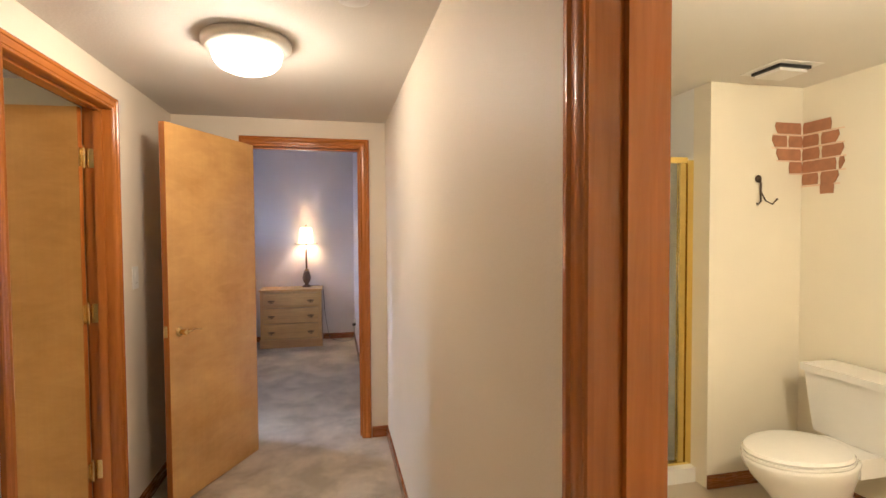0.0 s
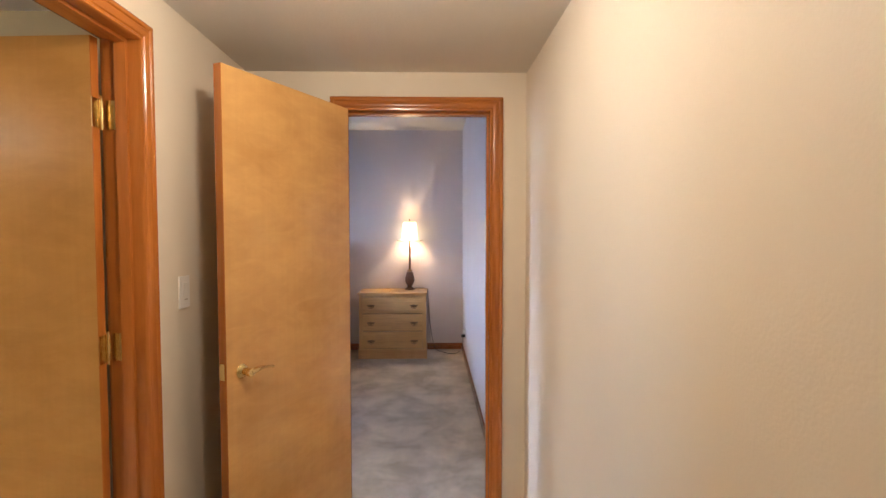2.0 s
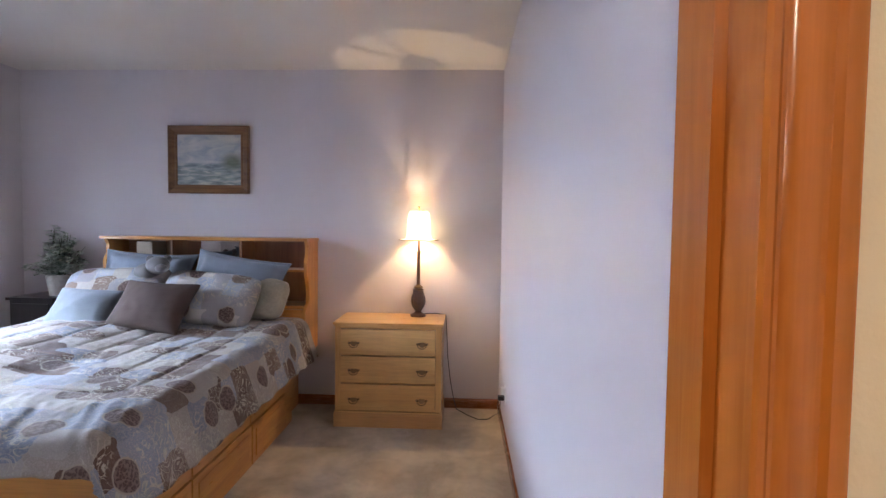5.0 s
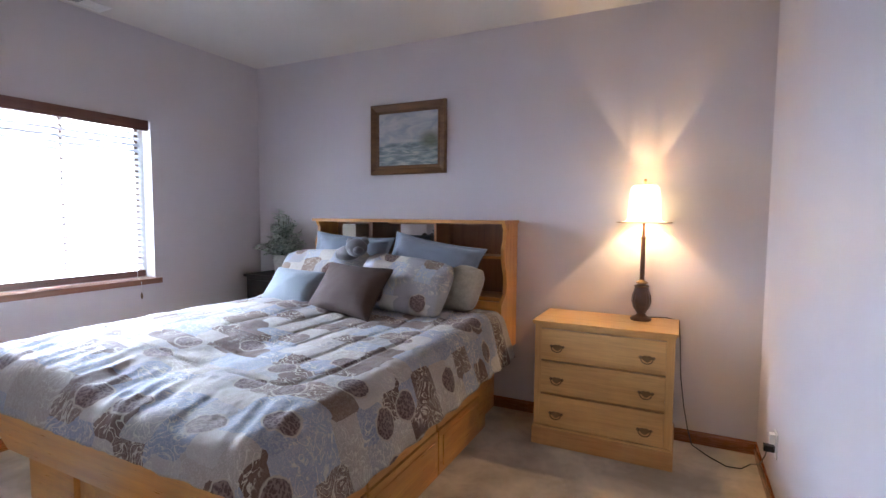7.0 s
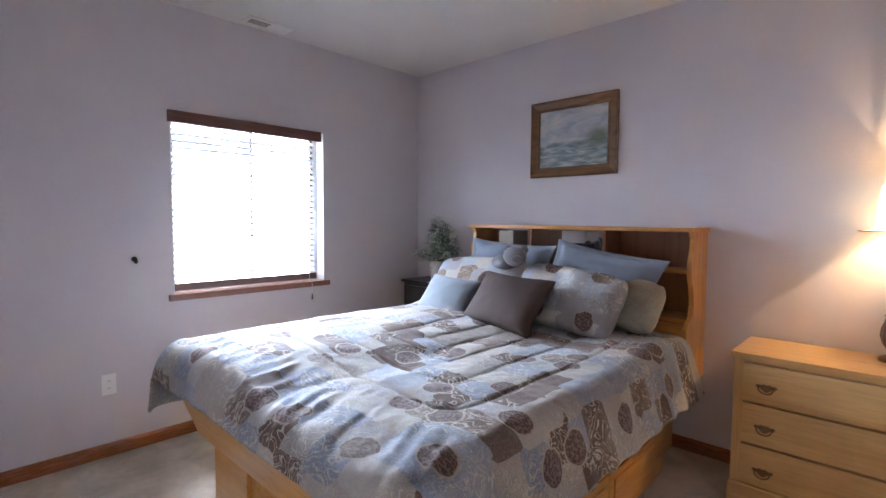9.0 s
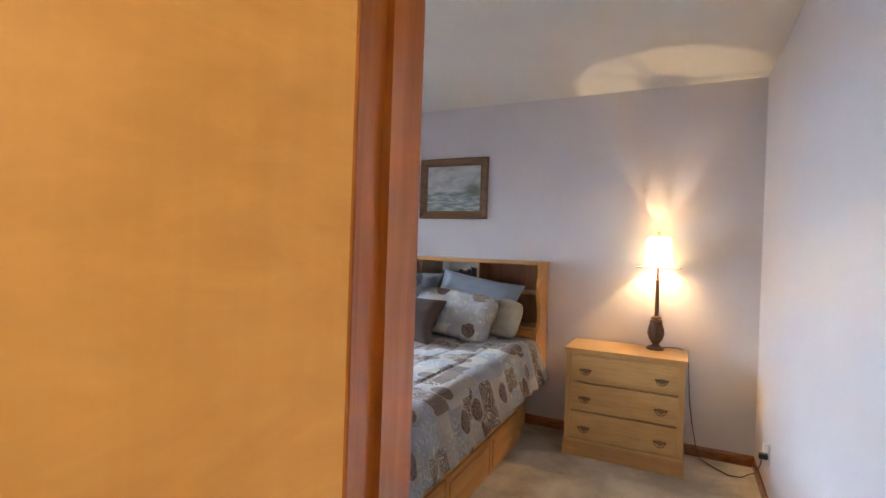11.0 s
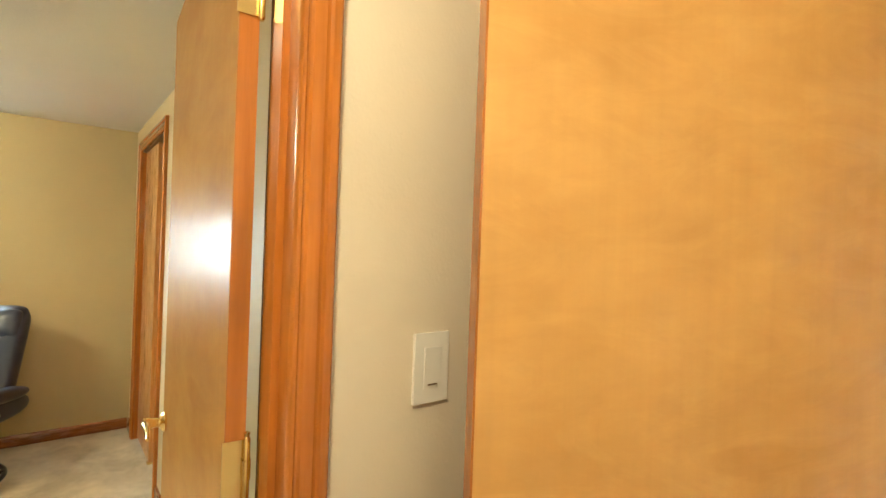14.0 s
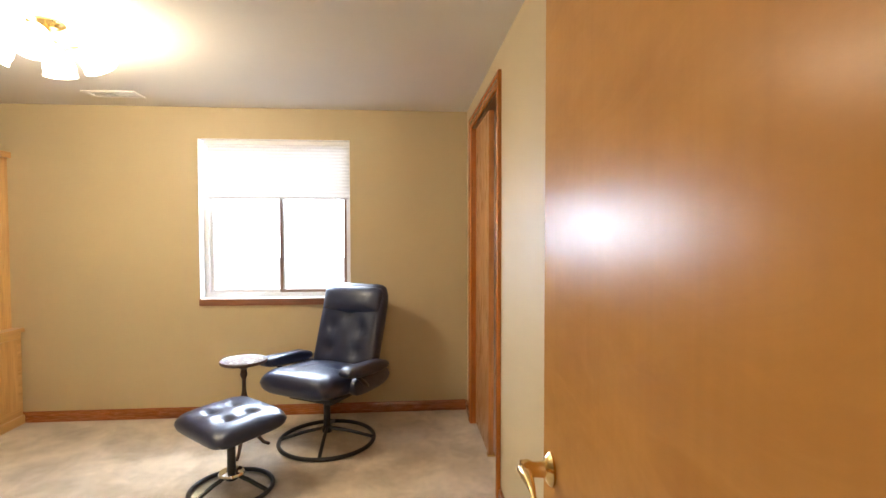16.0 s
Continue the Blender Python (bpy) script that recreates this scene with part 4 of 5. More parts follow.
for j in range(NY + 1):
    row = []
    t_ = j / NY
    for i in range(NX + 1):
        s = -1 + 2 * i / NX
        # flat sheet laid over the mattress: u, v are lengths along the cloth
        u = s * (hxw + 0.27)
        v2 = -0.105 + t_ * (Y1 - Y0 + 0.105)
        side = 1 if u > 0 else -1
        over = max(0.0, abs(u) - (hxw - 0.07))
        fover = max(0.0, 0.07 - v2)
        R = 0.10

        def bend(o):
            if o <= 0:
                return 0.0, 0.0
            th = min(o / R, 1.25)
            dx, dz = R * math.sin(th), R * (1 - math.cos(th))
            rest = max(0.0, o - R * 1.25)
            return dx + rest * math.cos(1.25), dz + rest * math.sin(1.25)
        bx, bz = bend(over)
        fx_, fz = bend(fover)
        x = cxm + side * (min(abs(u), hxw - 0.07) + bx)
        y = Y0 + max(v2, 0.07) - fx_
        drop = math.hypot(bz, fz) if (bz and fz) else bz + fz
        z = TOPZ - drop
        d = racetrack(x, y)
        fade = 1 if drop < 0.03 else 0.3
        q = 0.0
        if d > -0.02:
            for k in (0.0, 0.20, 0.40, 0.56):
                q += 0.8 * math.exp(-((d - k) / 0.0060) ** 2) + 0.35 * math.exp(-((d - k) / 0.035) ** 2)
        z -= 0.011 * min(q, 1.3) * fade
        z += 0.012 * noise.noise(Vector((x * 3.2, y * 2.2, 0))) + 0.007 * noise.noise(Vector((x * 9, y * 7, 3))) + 0.0035 * noise.noise(Vector((x * 30, y * 21, 9)))
        z += 0.070 * max(0.0, 1 - ((x - X0 - 0.35) / 0.55) ** 2) * (1 - min(1.0, drop / 0.12))
        hang = min(1.0, drop / 0.15)
        fold = math.sin(y * 34 + 3 * noise.noise(Vector((x * 2, y * 2, 7)))) if over > fover else noise.noise(Vector((x * 9, y, 4))) + 0.4 * math.sin(x * 38 + 3 * noise.noise(Vector((x * 2, y * 3, 9))))
        amp = 0.007 * hang
        if over > fover:
            x += side * amp * fold
        else:
            y -= amp * 1.2 * fold
        # creases that run out from the quilting at the foot
        near = math.exp(-((y - (Y0 + 0.16)) / 0.15) ** 2) * (1 - hang * 0.3)
        z += 0.009 * near * (0.5 - abs(noise.noise(Vector((x * 13 + y * 5, y * 2.0, 1))) * 2.2)) + 0.005 * near * noise.noise(Vector((x * 34 + y * 16, y * 6, 5)))
        z += 0.028 * math.exp(-((y - 6.02) / 0.22) ** 2) * (1 - hang)
        row.append(bm.verts.new((x, y, z)))
        cloth[row[-1]] = (u, v2)
    grid.append(row)
for j in range(NY):
    for i in range(NX):
        bm.faces.new((grid[j][i], grid[j][i + 1], grid[j + 1][i + 1], grid[j + 1][i]))
lay_uv = bm.loops.layers.uv.new("cloth")
for f_ in bm.faces:
    for lp in f_.loops:
        lp[lay_uv].uv = cloth[lp.vert]
cf = part("comforter", bm, M_PATCH, smooth=2)
thick = cf.modifiers.new("thickness", "SOLIDIFY")
thick.thickness, thick.offset = 0.016, -1
tagged(cf, "quilted patchwork comforter in brown, taupe and grey-blue spread over the bed", "comforter")


def lay(name, bm, mat, place, rx, rz, label, cat, ry=0, group=""):
    ob = part(name, bm, mat, smooth=2)
    ob.matrix_basis = pose(*place, rx, ry, rz)
    return tagged(ob, label, cat, group)


PG = "pillows heaped on the bed"
lay("pillow", pillow("p", 0.66, 0.44, 0.17, 1, flange=0.07, pinch=0.10), M_GREYBLUE, (-2.26, 6.19, 1.01), 68, 4, "grey-blue bed pillow with a flange propped against the headboard", "pillow", 3, PG)
lay("pillow", pillow("p", 0.70, 0.42, 0.17, 2, flange=0.07, pinch=0.09), M_GREYBLUE, (-1.60, 6.18, 1.005), 64, -3, "grey-blue bed pillow with a flange propped against the headboard", "pillow", 8, PG)
lay("pillow", pillow("p", 0.56, 0.30, 0.20, 3, soft=0.9, pinch=0.03), M_CREAMP, (-1.49, 6.15, 0.915), 60, -8, "cream patterned pillow tucked behind the sham", "pillow", 4, PG)
lay("pillow", pillow("p", 0.70, 0.40, 0.20, 4, soft=0.9, pinch=0.04), M_PATCHS, (-2.34, 6.00, 0.935), 56, 6, "patchwork pillow sham leaning on the pillows behind", "pillow", -2, PG)
lay("pillow", pillow("p", 0.70, 0.39, 0.20, 5, soft=0.9, pinch=0.04), M_PATCHS, (-1.71, 6.01, 0.915), 56, -5, "patchwork pillow sham leaning on the pillows behind", "pillow", 4, PG)
lay("cushion", pillow("p", 0.40, 0.30, 0.16, 6, pinch=0.10, wrinkle=0.005), M_BLUE, (-2.40, 5.79, 0.865), 50, 4, "small pale blue satin cushion in front of the sham", "cushion", 3, PG)
lay("cushion", pillow("p", 0.50, 0.37, 0.18, 7, pinch=0.13, wrinkle=0.005), M_BROWN, (-1.96, 5.80, 0.890), 50, -4, "square dark brown velvet cushion in front of the shams", "cushion", 2, PG)
bm = bmesh.new()
for c_, r_ in (((0, 0, 0), (0.075, 0.065, 0.06)), ((0.055, -0.055, -0.015), (0.035, 0.038, 0.026)), ((-0.06, 0.01, 0.035), (0.03, 0.02, 0.032)), ((0.035, 0.045, 0.04), (0.03, 0.02, 0.03)), ((-0.09, 0.03, -0.05), (0.09, 0.08, 0.06))):
    k = bmesh.ops.create_icosphere(bm, subdivisions=3, radius=1)
    for w_ in k["verts"]:
        w_.co = Vector((w_.co.x * r_[0] + c_[0], w_.co.y * r_[1] + c_[1], w_.co.z * r_[2] + c_[2]))
        w_.co += w_.co.normalized() * 0.004 * noise.noise(w_.co * 60)
lay("stuffed_toy", bm, M_TOY, (-2.06, 6.02, 1.135), 0, 0, "small grey plush toy slumped among the pillows", "stuffed toy")

# ---- nightstand and plant ----
ns = tagged(base("nightstand", (-3.17, 6.38, 0)), "small dark wooden nightstand beside the bed", "nightstand")
M_EBONY = plain("ebonised_wood", (0.016, 0.010, 0.009), 0.35, 0, 0.3)
part("top", boxbm(-0.155, 0.20, -0.17, 0.20, 0.845, 0.865, 0.005), M_EBONY, ns, smooth=True)
part("body", boxbm(-0.14, 0.18, -0.15, 0.18, 0.12, 0.844, 0.004), M_EBONY, ns)
part("drawer", boxbm(-0.12, 0.16, -0.162, -0.151, 0.66, 0.82, 0.003), M_EBONY, ns)
for x in (-0.12, 0.16):
    for y in (-0.13, 0.16):
        part("leg", boxbm(x - 0.018, x + 0.018, y - 0.018, y + 0.018, 0, 0.119, 0.003), M_EBONY, ns)
pl_ = tagged(base("potted_plant", (-3.07, 6.38, 0.8655)), "variegated silk plant in a pale pot on the nightstand", "potted plant")
part("pot", lathe([(0, 0), (0.055, 0), (0.062, 0.05), (0.072, 0.12), (0.078, 0.155), (0.070, 0.158), (0.064, 0.14), (0, 0.14)], 28), plain("ceramic_pot", (0.45, 0.42, 0.38), 0.3), pl_, smooth=True)
rnd = random.Random(7)
lm, lnt, lb = nodes("variegated_leaf")
ln = node(lnt, "ShaderNodeTexNoise", {"Vector": coords(lnt)}, Scale=60.0, Detail=2.0)
gi = lnt.nodes.new("ShaderNodeNewGeometry")
lc = mixc(lnt, gi.outputs["Random Per Island"], (0.22, 0.29, 0.21), (0.50, 0.56, 0.47))
lc = mixc(lnt, ramp(lnt, ln.outputs[0], [(0.47, 0.0), (0.56, 0.85)]), lc, (0.68, 0.70, 0.62))
lnt.links.new(lc, lb.inputs["Base Color"])
lb.inputs["Roughness"].default_value = 0.5
leaves, stems = bmesh.new(), bmesh.new()
for k in range(60):
    a, el = rnd.uniform(0, 2 * math.pi), rnd.uniform(0.25, 1.50)
    L = rnd.uniform(0.16, 0.34)
    tip = Vector((math.cos(a) * math.cos(el) * 0.72, math.sin(a) * math.cos(el) * 0.62, math.sin(el) * 1.22)) * L
    p0 = Vector((rnd.uniform(-0.03, 0.03), rnd.uniform(-0.03, 0.03), 0.13))
    tube([p0, p0 + tip * 0.5 + Vector((0, 0, 0.02)), p0 + tip], 0.0016, 5, bm=stems)
    for q in range(17):
        s = rnd.uniform(0.35, 1.0)
        c_ = p0 + tip * s
        la = rnd.uniform(0, 2 * math.pi)
        d = Vector((math.cos(la), math.sin(la), rnd.uniform(-0.4, 0.6))).normalized()
        w_ = d.cross(Vector((0, 0, 1))).normalized()
        up = w_.cross(d)
        ll, lw = rnd.uniform(0.034, 0.056), rnd.uniform(0.020, 0.030)
        v_ = [leaves.verts.new(c_ + d * a_ * ll + w_ * b_ * lw + up * c2 * ll) for a_, b_, c2 in ((0, 0, 0), (0.4, 1, 0.12), (0.8, 0.6, 0.05), (1.05, 0, -0.1), (0.8, -0.6, 0.05), (0.4, -1, 0.12), (0.5, 0, 0.0))]
        for e in range(6):
            leaves.faces.new((v_[6], v_[e], v_[(e + 1) % 6]))
part("leaves", leaves, lm, pl_, "green leaves edged in white")
part("stems", stems, plain("plant_stem", (0.08, 0.12, 0.05), 0.6), pl_)


# ---- windows ----
gm, gnt, gb = nodes("window_glass")
gb.inputs["Base Color"].default_value = (1, 1, 1, 1)
gb.inputs["Roughness"].default_value = 0.0
gb.inputs["Transmission Weight"].default_value = 1.0
gb.inputs["IOR"].default_value = 1.02
M_GLASS = gm
M_ALU = plain("brown_window_frame", (0.17, 0.10, 0.065), 0.4, 0.3, 0.05)
M_ALUL = plain("pale_window_frame", (0.62, 0.60, 0.57), 0.4, 0.2, 0.04)
M_SILLM = wood("window_sill_wood", (0.17, 0.06, 0.028), (0.30, 0.12, 0.055), 0.3, "y", 1, 0.4, 0.25)


def window(name, xin, xout, y0, y1, z0, z1, label, sill_over, sill_out=0.05, deep=0.022, white_ledge=False):
    r = tagged(base(name), label, "window", kind="structure")
    xf = xout + 0.03
    f = 0.035

    def b(pn, *q, mat=M_ALUL, w=0.003):
        return part(pn, boxbm(*q, w), mat, r, smooth=True)
    b("window_frame", xf, xf + 0.05, y0, y0 + f, z0, z1)
    b("window_frame", xf, xf + 0.05, y1 - f, y1, z0, z1)
    b("window_frame", xf, xf + 0.05, y0 + f, y1 - f, z0, z0 + f)
    b("window_frame", xf, xf + 0.05, y0 + f, y1 - f, z1 - f, z1)
    ym = (y0 + y1) / 2 + 0.02
    for a, c_, dx in ((y0 + f, ym + 0.015, 0.004), (ym - 0.015, y1 - f, 0.024)):
        s = 0.022
        x_ = xf + dx
        mt_ = M_ALUL if dx < 0.01 else M_ALU
        b("sash", x_, x_ + 0.018, a, a + s, z0 + f, z1 - f, mat=mt_)
        b("sash", x_, x_ + 0.018, c_ - s, c_, z0 + f, z1 - f, mat=mt_)
        b("sash", x_, x_ + 0.018, a + s, c_ - s, z0 + f, z0 + f + s, mat=mt_)
        b("sash", x_, x_ + 0.018, a + s, c_ - s, z1 - f - s, z1 - f, mat=mt_)
        g_ = b("pane", x_ + 0.007, x_ + 0.011, a + s, c_ - s, z0 + f + s, z1 - f - s, mat=M_GLASS, w=0)
        g_.visible_shadow = False
    b("latch", xf + 0.0425, xf + 0.055, ym - 0.010, ym + 0.004, z0 + 0.30, z0 + 0.36, mat=M_BRONZE)
    if white_ledge:
        b("window_sill", xf + 0.051, xin + 0.001, y0, y1, z0 - 0.022, z0 + 0.003, mat=M_WHITE)
        b("apron", xin + 0.002, xin + sill_out, y0 - sill_over, y1 + sill_over, z0 - 0.046, z0 + 0.001, mat=M_SILLM)
    else:
        b("window_sill", xf + 0.051, xin + sill_out, y0 - sill_over, y1 + sill_over, z0 - deep, z0 + 0.003, mat=M_SILLM)
    b("reveal", xf + 0.051, xin + 0.002, y0 - 0.0, y0 + 0.004, z0 + 0.004, z1, mat=M_WHITE, w=0)
    b("reveal", xf + 0.051, xin + 0.002, y1 - 0.004, y1, z0 + 0.004, z1, mat=M_WHITE, w=0)
    b("reveal", xf + 0.051, xin + 0.002, y0 + 0.004, y1 - 0.004, z1 - 0.004, z1, mat=M_WHITE, w=0)
    return r


window("window_1", -3.548, -3.72, 4.56, 5.62, 0.884, 2.000, "sliding bedroom window in a white reveal with an oak sill", 0.03, 0.035, 0.034)
window("window_2", -4.652, -4.82, 0.598, 1.662, 0.850, 1.995, "sliding office window with a brown sash in a white reveal", 0.0, 0.014, white_ledge=True)

bl = tagged(base("blind", (0, 0, 0)), "white slatted blind, lowered, with a dark wood valance and bottom rail", "window blind")
M_VAL = wood("mahogany_valance", (0.10, 0.038, 0.028), (0.21, 0.085, 0.058), 0.3, "y", 1, 0.3, 0.3)
part("valance", boxbm(-3.552, -3.528, 4.546, 5.590, 1.928, 1.999, 0.004), M_VAL, bl, "dark mahogany valance", smooth=True)
part("headrail", boxbm(-3.60, -3.556, 4.566, 5.560, 1.952, 1.992, 0.002), M_PLASTIC, bl)
part("bottom_rail", boxbm(-3.602, -3.556, 4.566, 5.555, 0.905, 0.950, 0.004), M_VAL, bl, "dark mahogany bottom rail", smooth=True)
M_SLAT, snt_, sbs = nodes("blind_slat")
sn_ = node(snt_, "ShaderNodeTexNoise", {"Vector": coords(snt_)}, Scale=12.0)
snt_.links.new(mixc(snt_, sn_.outputs[0], (0.58, 0.58, 0.60), (0.66, 0.66, 0.68)), sbs.inputs["Base Color"])
sbs.inputs["Roughness"].default_value = 0.4
str_ = snt_.nodes.new("ShaderNodeBsdfTranslucent")
str_.inputs[0].default_value = (0.8, 0.82, 0.86, 1)
smx = snt_.nodes.new("ShaderNodeMixShader")
smx.inputs[0].default_value = 0.02
snt_.links.new(sbs.outputs[0], smx.inputs[1])
snt_.links.new(str_.outputs[0], smx.inputs[2])
snt_.links.new(smx.outputs[0], snt_.nodes["Material Output"].inputs[0])
slat = None
for i in range(24):
    z = 0.975 + i * 0.0405
    if slat is None:
        bm = bmesh.new()
        for s in range(5):
            a = -1 + 0.5 * s
            for y in (4.568, 5.552):
                bm.verts.new((a * 0.023, y, 0.002 * (1 - a * a)))
        bm.verts.ensure_lookup_table()
        for s in range(4):
            bm.faces.new((bm.verts[2 * s], bm.verts[2 * s + 1], bm.verts[2 * s + 3], bm.verts[2 * s + 2]))
        bmesh.ops.solidify(bm, geom=bm.faces[:], thickness=0.0022)
        slat = part("slat", bm, M_SLAT, bl, smooth=True)
        o = slat
    else:
        o = new("slat", slat.data)
        o.parent = bl
    o.matrix_basis = pose(-3.579, 0, z, 0, 38, 0)
for y in (4.72, 5.06, 5.42):
    part("ladder_cord", tube([(-3.554, y, 0.95), (-3.554, y, 1.955)], 0.0012, 5), M_PLASTIC, bl)
part("pull_cord", tube([(-3.548, 5.49, 1.95), (-3.546, 5.49, 0.90), (-3.505, 5.49, 0.87), (-3.505, 5.49, 0.80)], 0.0015, 5), M_PLASTIC, bl)
part("tassel", lathe([(0, 0), (0.006, 0.002), (0.007, 0.02), (0.003, 0.045), (0, 0.047)], 10, (-3.505, 5.49, 0.755)), M_BRONZE, bl)

ps = tagged(base("pleated_shade", (0, 0, 0)), "white pleated window shade drawn a third of the way down", "window shade")
bm = bmesh.new()
n = 34
rows_ = []
for i in range(n + 1):
    z = 1.585 + (1.985 - 1.585) * i / n
    x = -4.700 + (0.0025 if i % 2 else -0.0025)
    rows_.append((bm.verts.new((x, 0.645, z)), bm.verts.new((x, 1.655, z))))
for a, c_ in zip(rows_, rows_[1:]):
    bm.faces.new((a[0], a[1], c_[1], c_[0]))
m, nt, b = nodes("shade_paper")
nn = node(nt, "ShaderNodeTexNoise", {"Vector": coords(nt)}, Scale=90.0)
nt.links.new(mixc(nt, nn.outputs[0], (0.62, 0.61, 0.60), (0.70, 0.69, 0.68)), b.inputs["Base Color"])
tr_ = nt.nodes.new("ShaderNodeBsdfTranslucent")
tr_.inputs[0].default_value = (0.85, 0.84, 0.84, 1)
ms = nt.nodes.new("ShaderNodeMixShader")
ms.inputs[0].default_value = 0.04
nt.links.new(b.outputs[0], ms.inputs[1])
nt.links.new(tr_.outputs[0], ms.inputs[2])
nt.links.new(ms.outputs[0], nt.nodes["Material Output"].inputs[0])
part("cloth", bm, m, ps)
part("headrail", boxbm(-4.715, -4.685, 0.640, 1.657, 1.965, 1.990, 0.002), M_PLASTIC, ps)
part("bottom_rail", boxbm(-4.712, -4.688, 0.643, 1.657, 1.570, 1.584, 0.002), plain("grey_rail", (0.45, 0.44, 0.43), 0.4), ps)


# ---- office closet ----
casing("casing_closet", "x", 2.52, -1, -4.365, -3.435, 2.035, "stained oak closet casing")
cd = tagged(base("closet_doors"), "pair of flat oak bypass closet doors, closed", "closet door")
M_CLOS = wood("oak_closet_door", (0.46, 0.20, 0.06), (0.66, 0.35, 0.13), 0.28, "z", 0.5, 0.4, 0.3)
part("door_panel", boxbm(-4.37, -3.86, 2.545, 2.575, 0.012, 2.03, 0.002), M_CLOS, cd)
part("door_panel", boxbm(-3.90, -3.44, 2.585, 2.612, 0.012, 2.03, 0.002), M_CLOS, cd)
part("head_track", boxbm(-4.37, -3.44, 2.525, 2.625, 2.031, 2.044, 0), M_BRONZE, cd)
part("floor_guide", boxbm(-3.90, -3.86, 2.54, 2.615, 0.0005, 0.012, 0.001), M_BRASS, cd)
tagged(part("closet_jamb", boxbm(-3.4385, -3.4345, 2.5215, 2.629, 0, 2.044, 0), M_TRIM), "oak closet jamb", "door frame", kind="structure")
tagged(part("closet_jamb", boxbm(-4.3795, -4.3715, 2.5215, 2.629, 0, 2.044, 0), M_TRIM), "oak closet jamb", "door frame", kind="structure")


# ---- swivel chair, footstool ----
def cushion(w, d, h, tufts=(), p=6, n=26, crown=0.0, seed=0):
    bm = bmesh.new()
    gs = []
    for side in (1, -1):
        g_ = []
        for i in range(n + 1):
            row = []
            for j in range(n + 1):
                u, v_ = -1 + 2 * i / n, -1 + 2 * j / n
                uu, vv = math.sin(u * math.pi / 2) * 0.7 + u * 0.3, math.sin(v_ * math.pi / 2) * 0.7 + v_ * 0.3
                f = max((1 - abs(uu) ** p) * (1 - abs(vv) ** p), 0) ** 0.42
                x, y = uu * w / 2, vv * d / 2
                k = max(abs(uu), abs(vv))
                rr = (abs(uu) ** 8 + abs(vv) ** 8) ** (1 / 8)
                if rr > 0:
                    x, y = x * k / rr, y * k / rr
                z = side * h / 2 * f + (crown * (1 - uu * uu) * (1 - vv * vv) if side == 1 else 0)
                if side == 1:
                    for tx, ty in tufts:
                        dd = math.hypot(x - tx, y - ty)
                        z -= 0.026 * math.exp(-(dd / 0.020) ** 2) + 0.014 * math.exp(-(dd / 0.065) ** 2)
                    z += 0.004 * noise.noise(Vector((x * 12 + seed, y * 12, 0))) * f
                row.append(gs[0][i][j] if side == -1 and (i in (0, n) or j in (0, n)) else bm.verts.new((x, y, z)))
            g_.append(row)
        gs.append(g_)
        for i in range(n):
            for j in range(n):
                q = (g_[i][j], g_[i + 1][j], g_[i + 1][j + 1], g_[i][j + 1])
                bm.faces.new(q if side == 1 else q[::-1])
    return bm


def moved(bm, m):
    bmesh.ops.transform(bm, matrix=m, verts=bm.verts)
    return bm


def ring_base(root, r, hub_top, spokes, rr=0.013):
    part("base_ring", tube([(r * math.cos(a * math.pi / 24), r * math.sin(a * math.pi / 24), rr + 0.0005) for a in range(48)], rr, 10, True), M_BLACK, root, "black tubular floor ring", smooth=True)
    for k in range(spokes):
        a = 2 * math.pi * k / spokes + 0.5
        c_, s_ = math.cos(a), math.sin(a)
        part("spoke", tube([(r * c_, r * s_, rr * 1.2), (r * 0.5 * c_, r * 0.5 * s_, 0.06), (0.02 * c_, 0.02 * s_, 0.085)], 0.011, 8), M_BLACK, root, smooth=True)
    part("column", lathe([(0.030, 0.060), (0.032, 0.090), (0.022, 0.10), (0.020, hub_top), (0, hub_top)], 20), M_BLACK, root, smooth=True)


ac = tagged(base("recliner_chair", (-4.17, 1.56, 0), 61), "black leather swivel recliner with tufted back on a round tubular base", "armchair")
ring_base(ac, 0.295, 0.30, 4)
part("seat_pan", boxbm(-0.16, 0.16, -0.16, 0.18, 0.30, 0.325, 0.008), M_BLACK, ac, smooth=True)
part("seat", moved(cushion(0.52, 0.56, 0.15, [(-0.12, 0.05), (0.12, 0.05)], crown=0.01, seed=2), pose(0, -0.07, 0.415, -5)), M_LEATHER, ac, "black leather seat cushion", smooth=2)
tf = [(-0.11, 0.02), (0.11, 0.02), (-0.11, -0.13), (0.11, -0.13), (0, 0.10)]
part("backrest", moved(cushion(0.50, 0.68, 0.13, tf, crown=0.012, seed=5), pose(0, 0.260, 0.65, 72, 0, 0)), M_LEATHER, ac, "tufted black leather back", smooth=2)
part("headrest", moved(cushion(0.46, 0.19, 0.12, (), p=3, seed=8), pose(0, 0.290, 0.865, 74, 0, 0)), M_LEATHER, ac, "rolled black leather headrest", smooth=2)
for s in (-1, 1):
    arm = part("armrest", moved(cushion(0.10, 0.44, 0.075, (), p=4, n=16), pose(s * 0.305, -0.02, 0.505, -5)), M_LEATHER, ac, "padded black leather arm", smooth=2)
    part("arm_support", tube([(s * 0.20, 0.10, 0.33), (s * 0.28, 0.06, 0.36), (s * 0.305, -0.02, 0.41), (s * 0.305, -0.10, 0.475)], 0.013, 10), M_BLACK, arm, "bent black arm tube", smooth=True)
    part("side_bolster", moved(cushion(0.07, 0.40, 0.12, (), p=4, n=14), pose(s * 0.270, 0.08, 0.40)), M_LEATHER, ac, smooth=2)

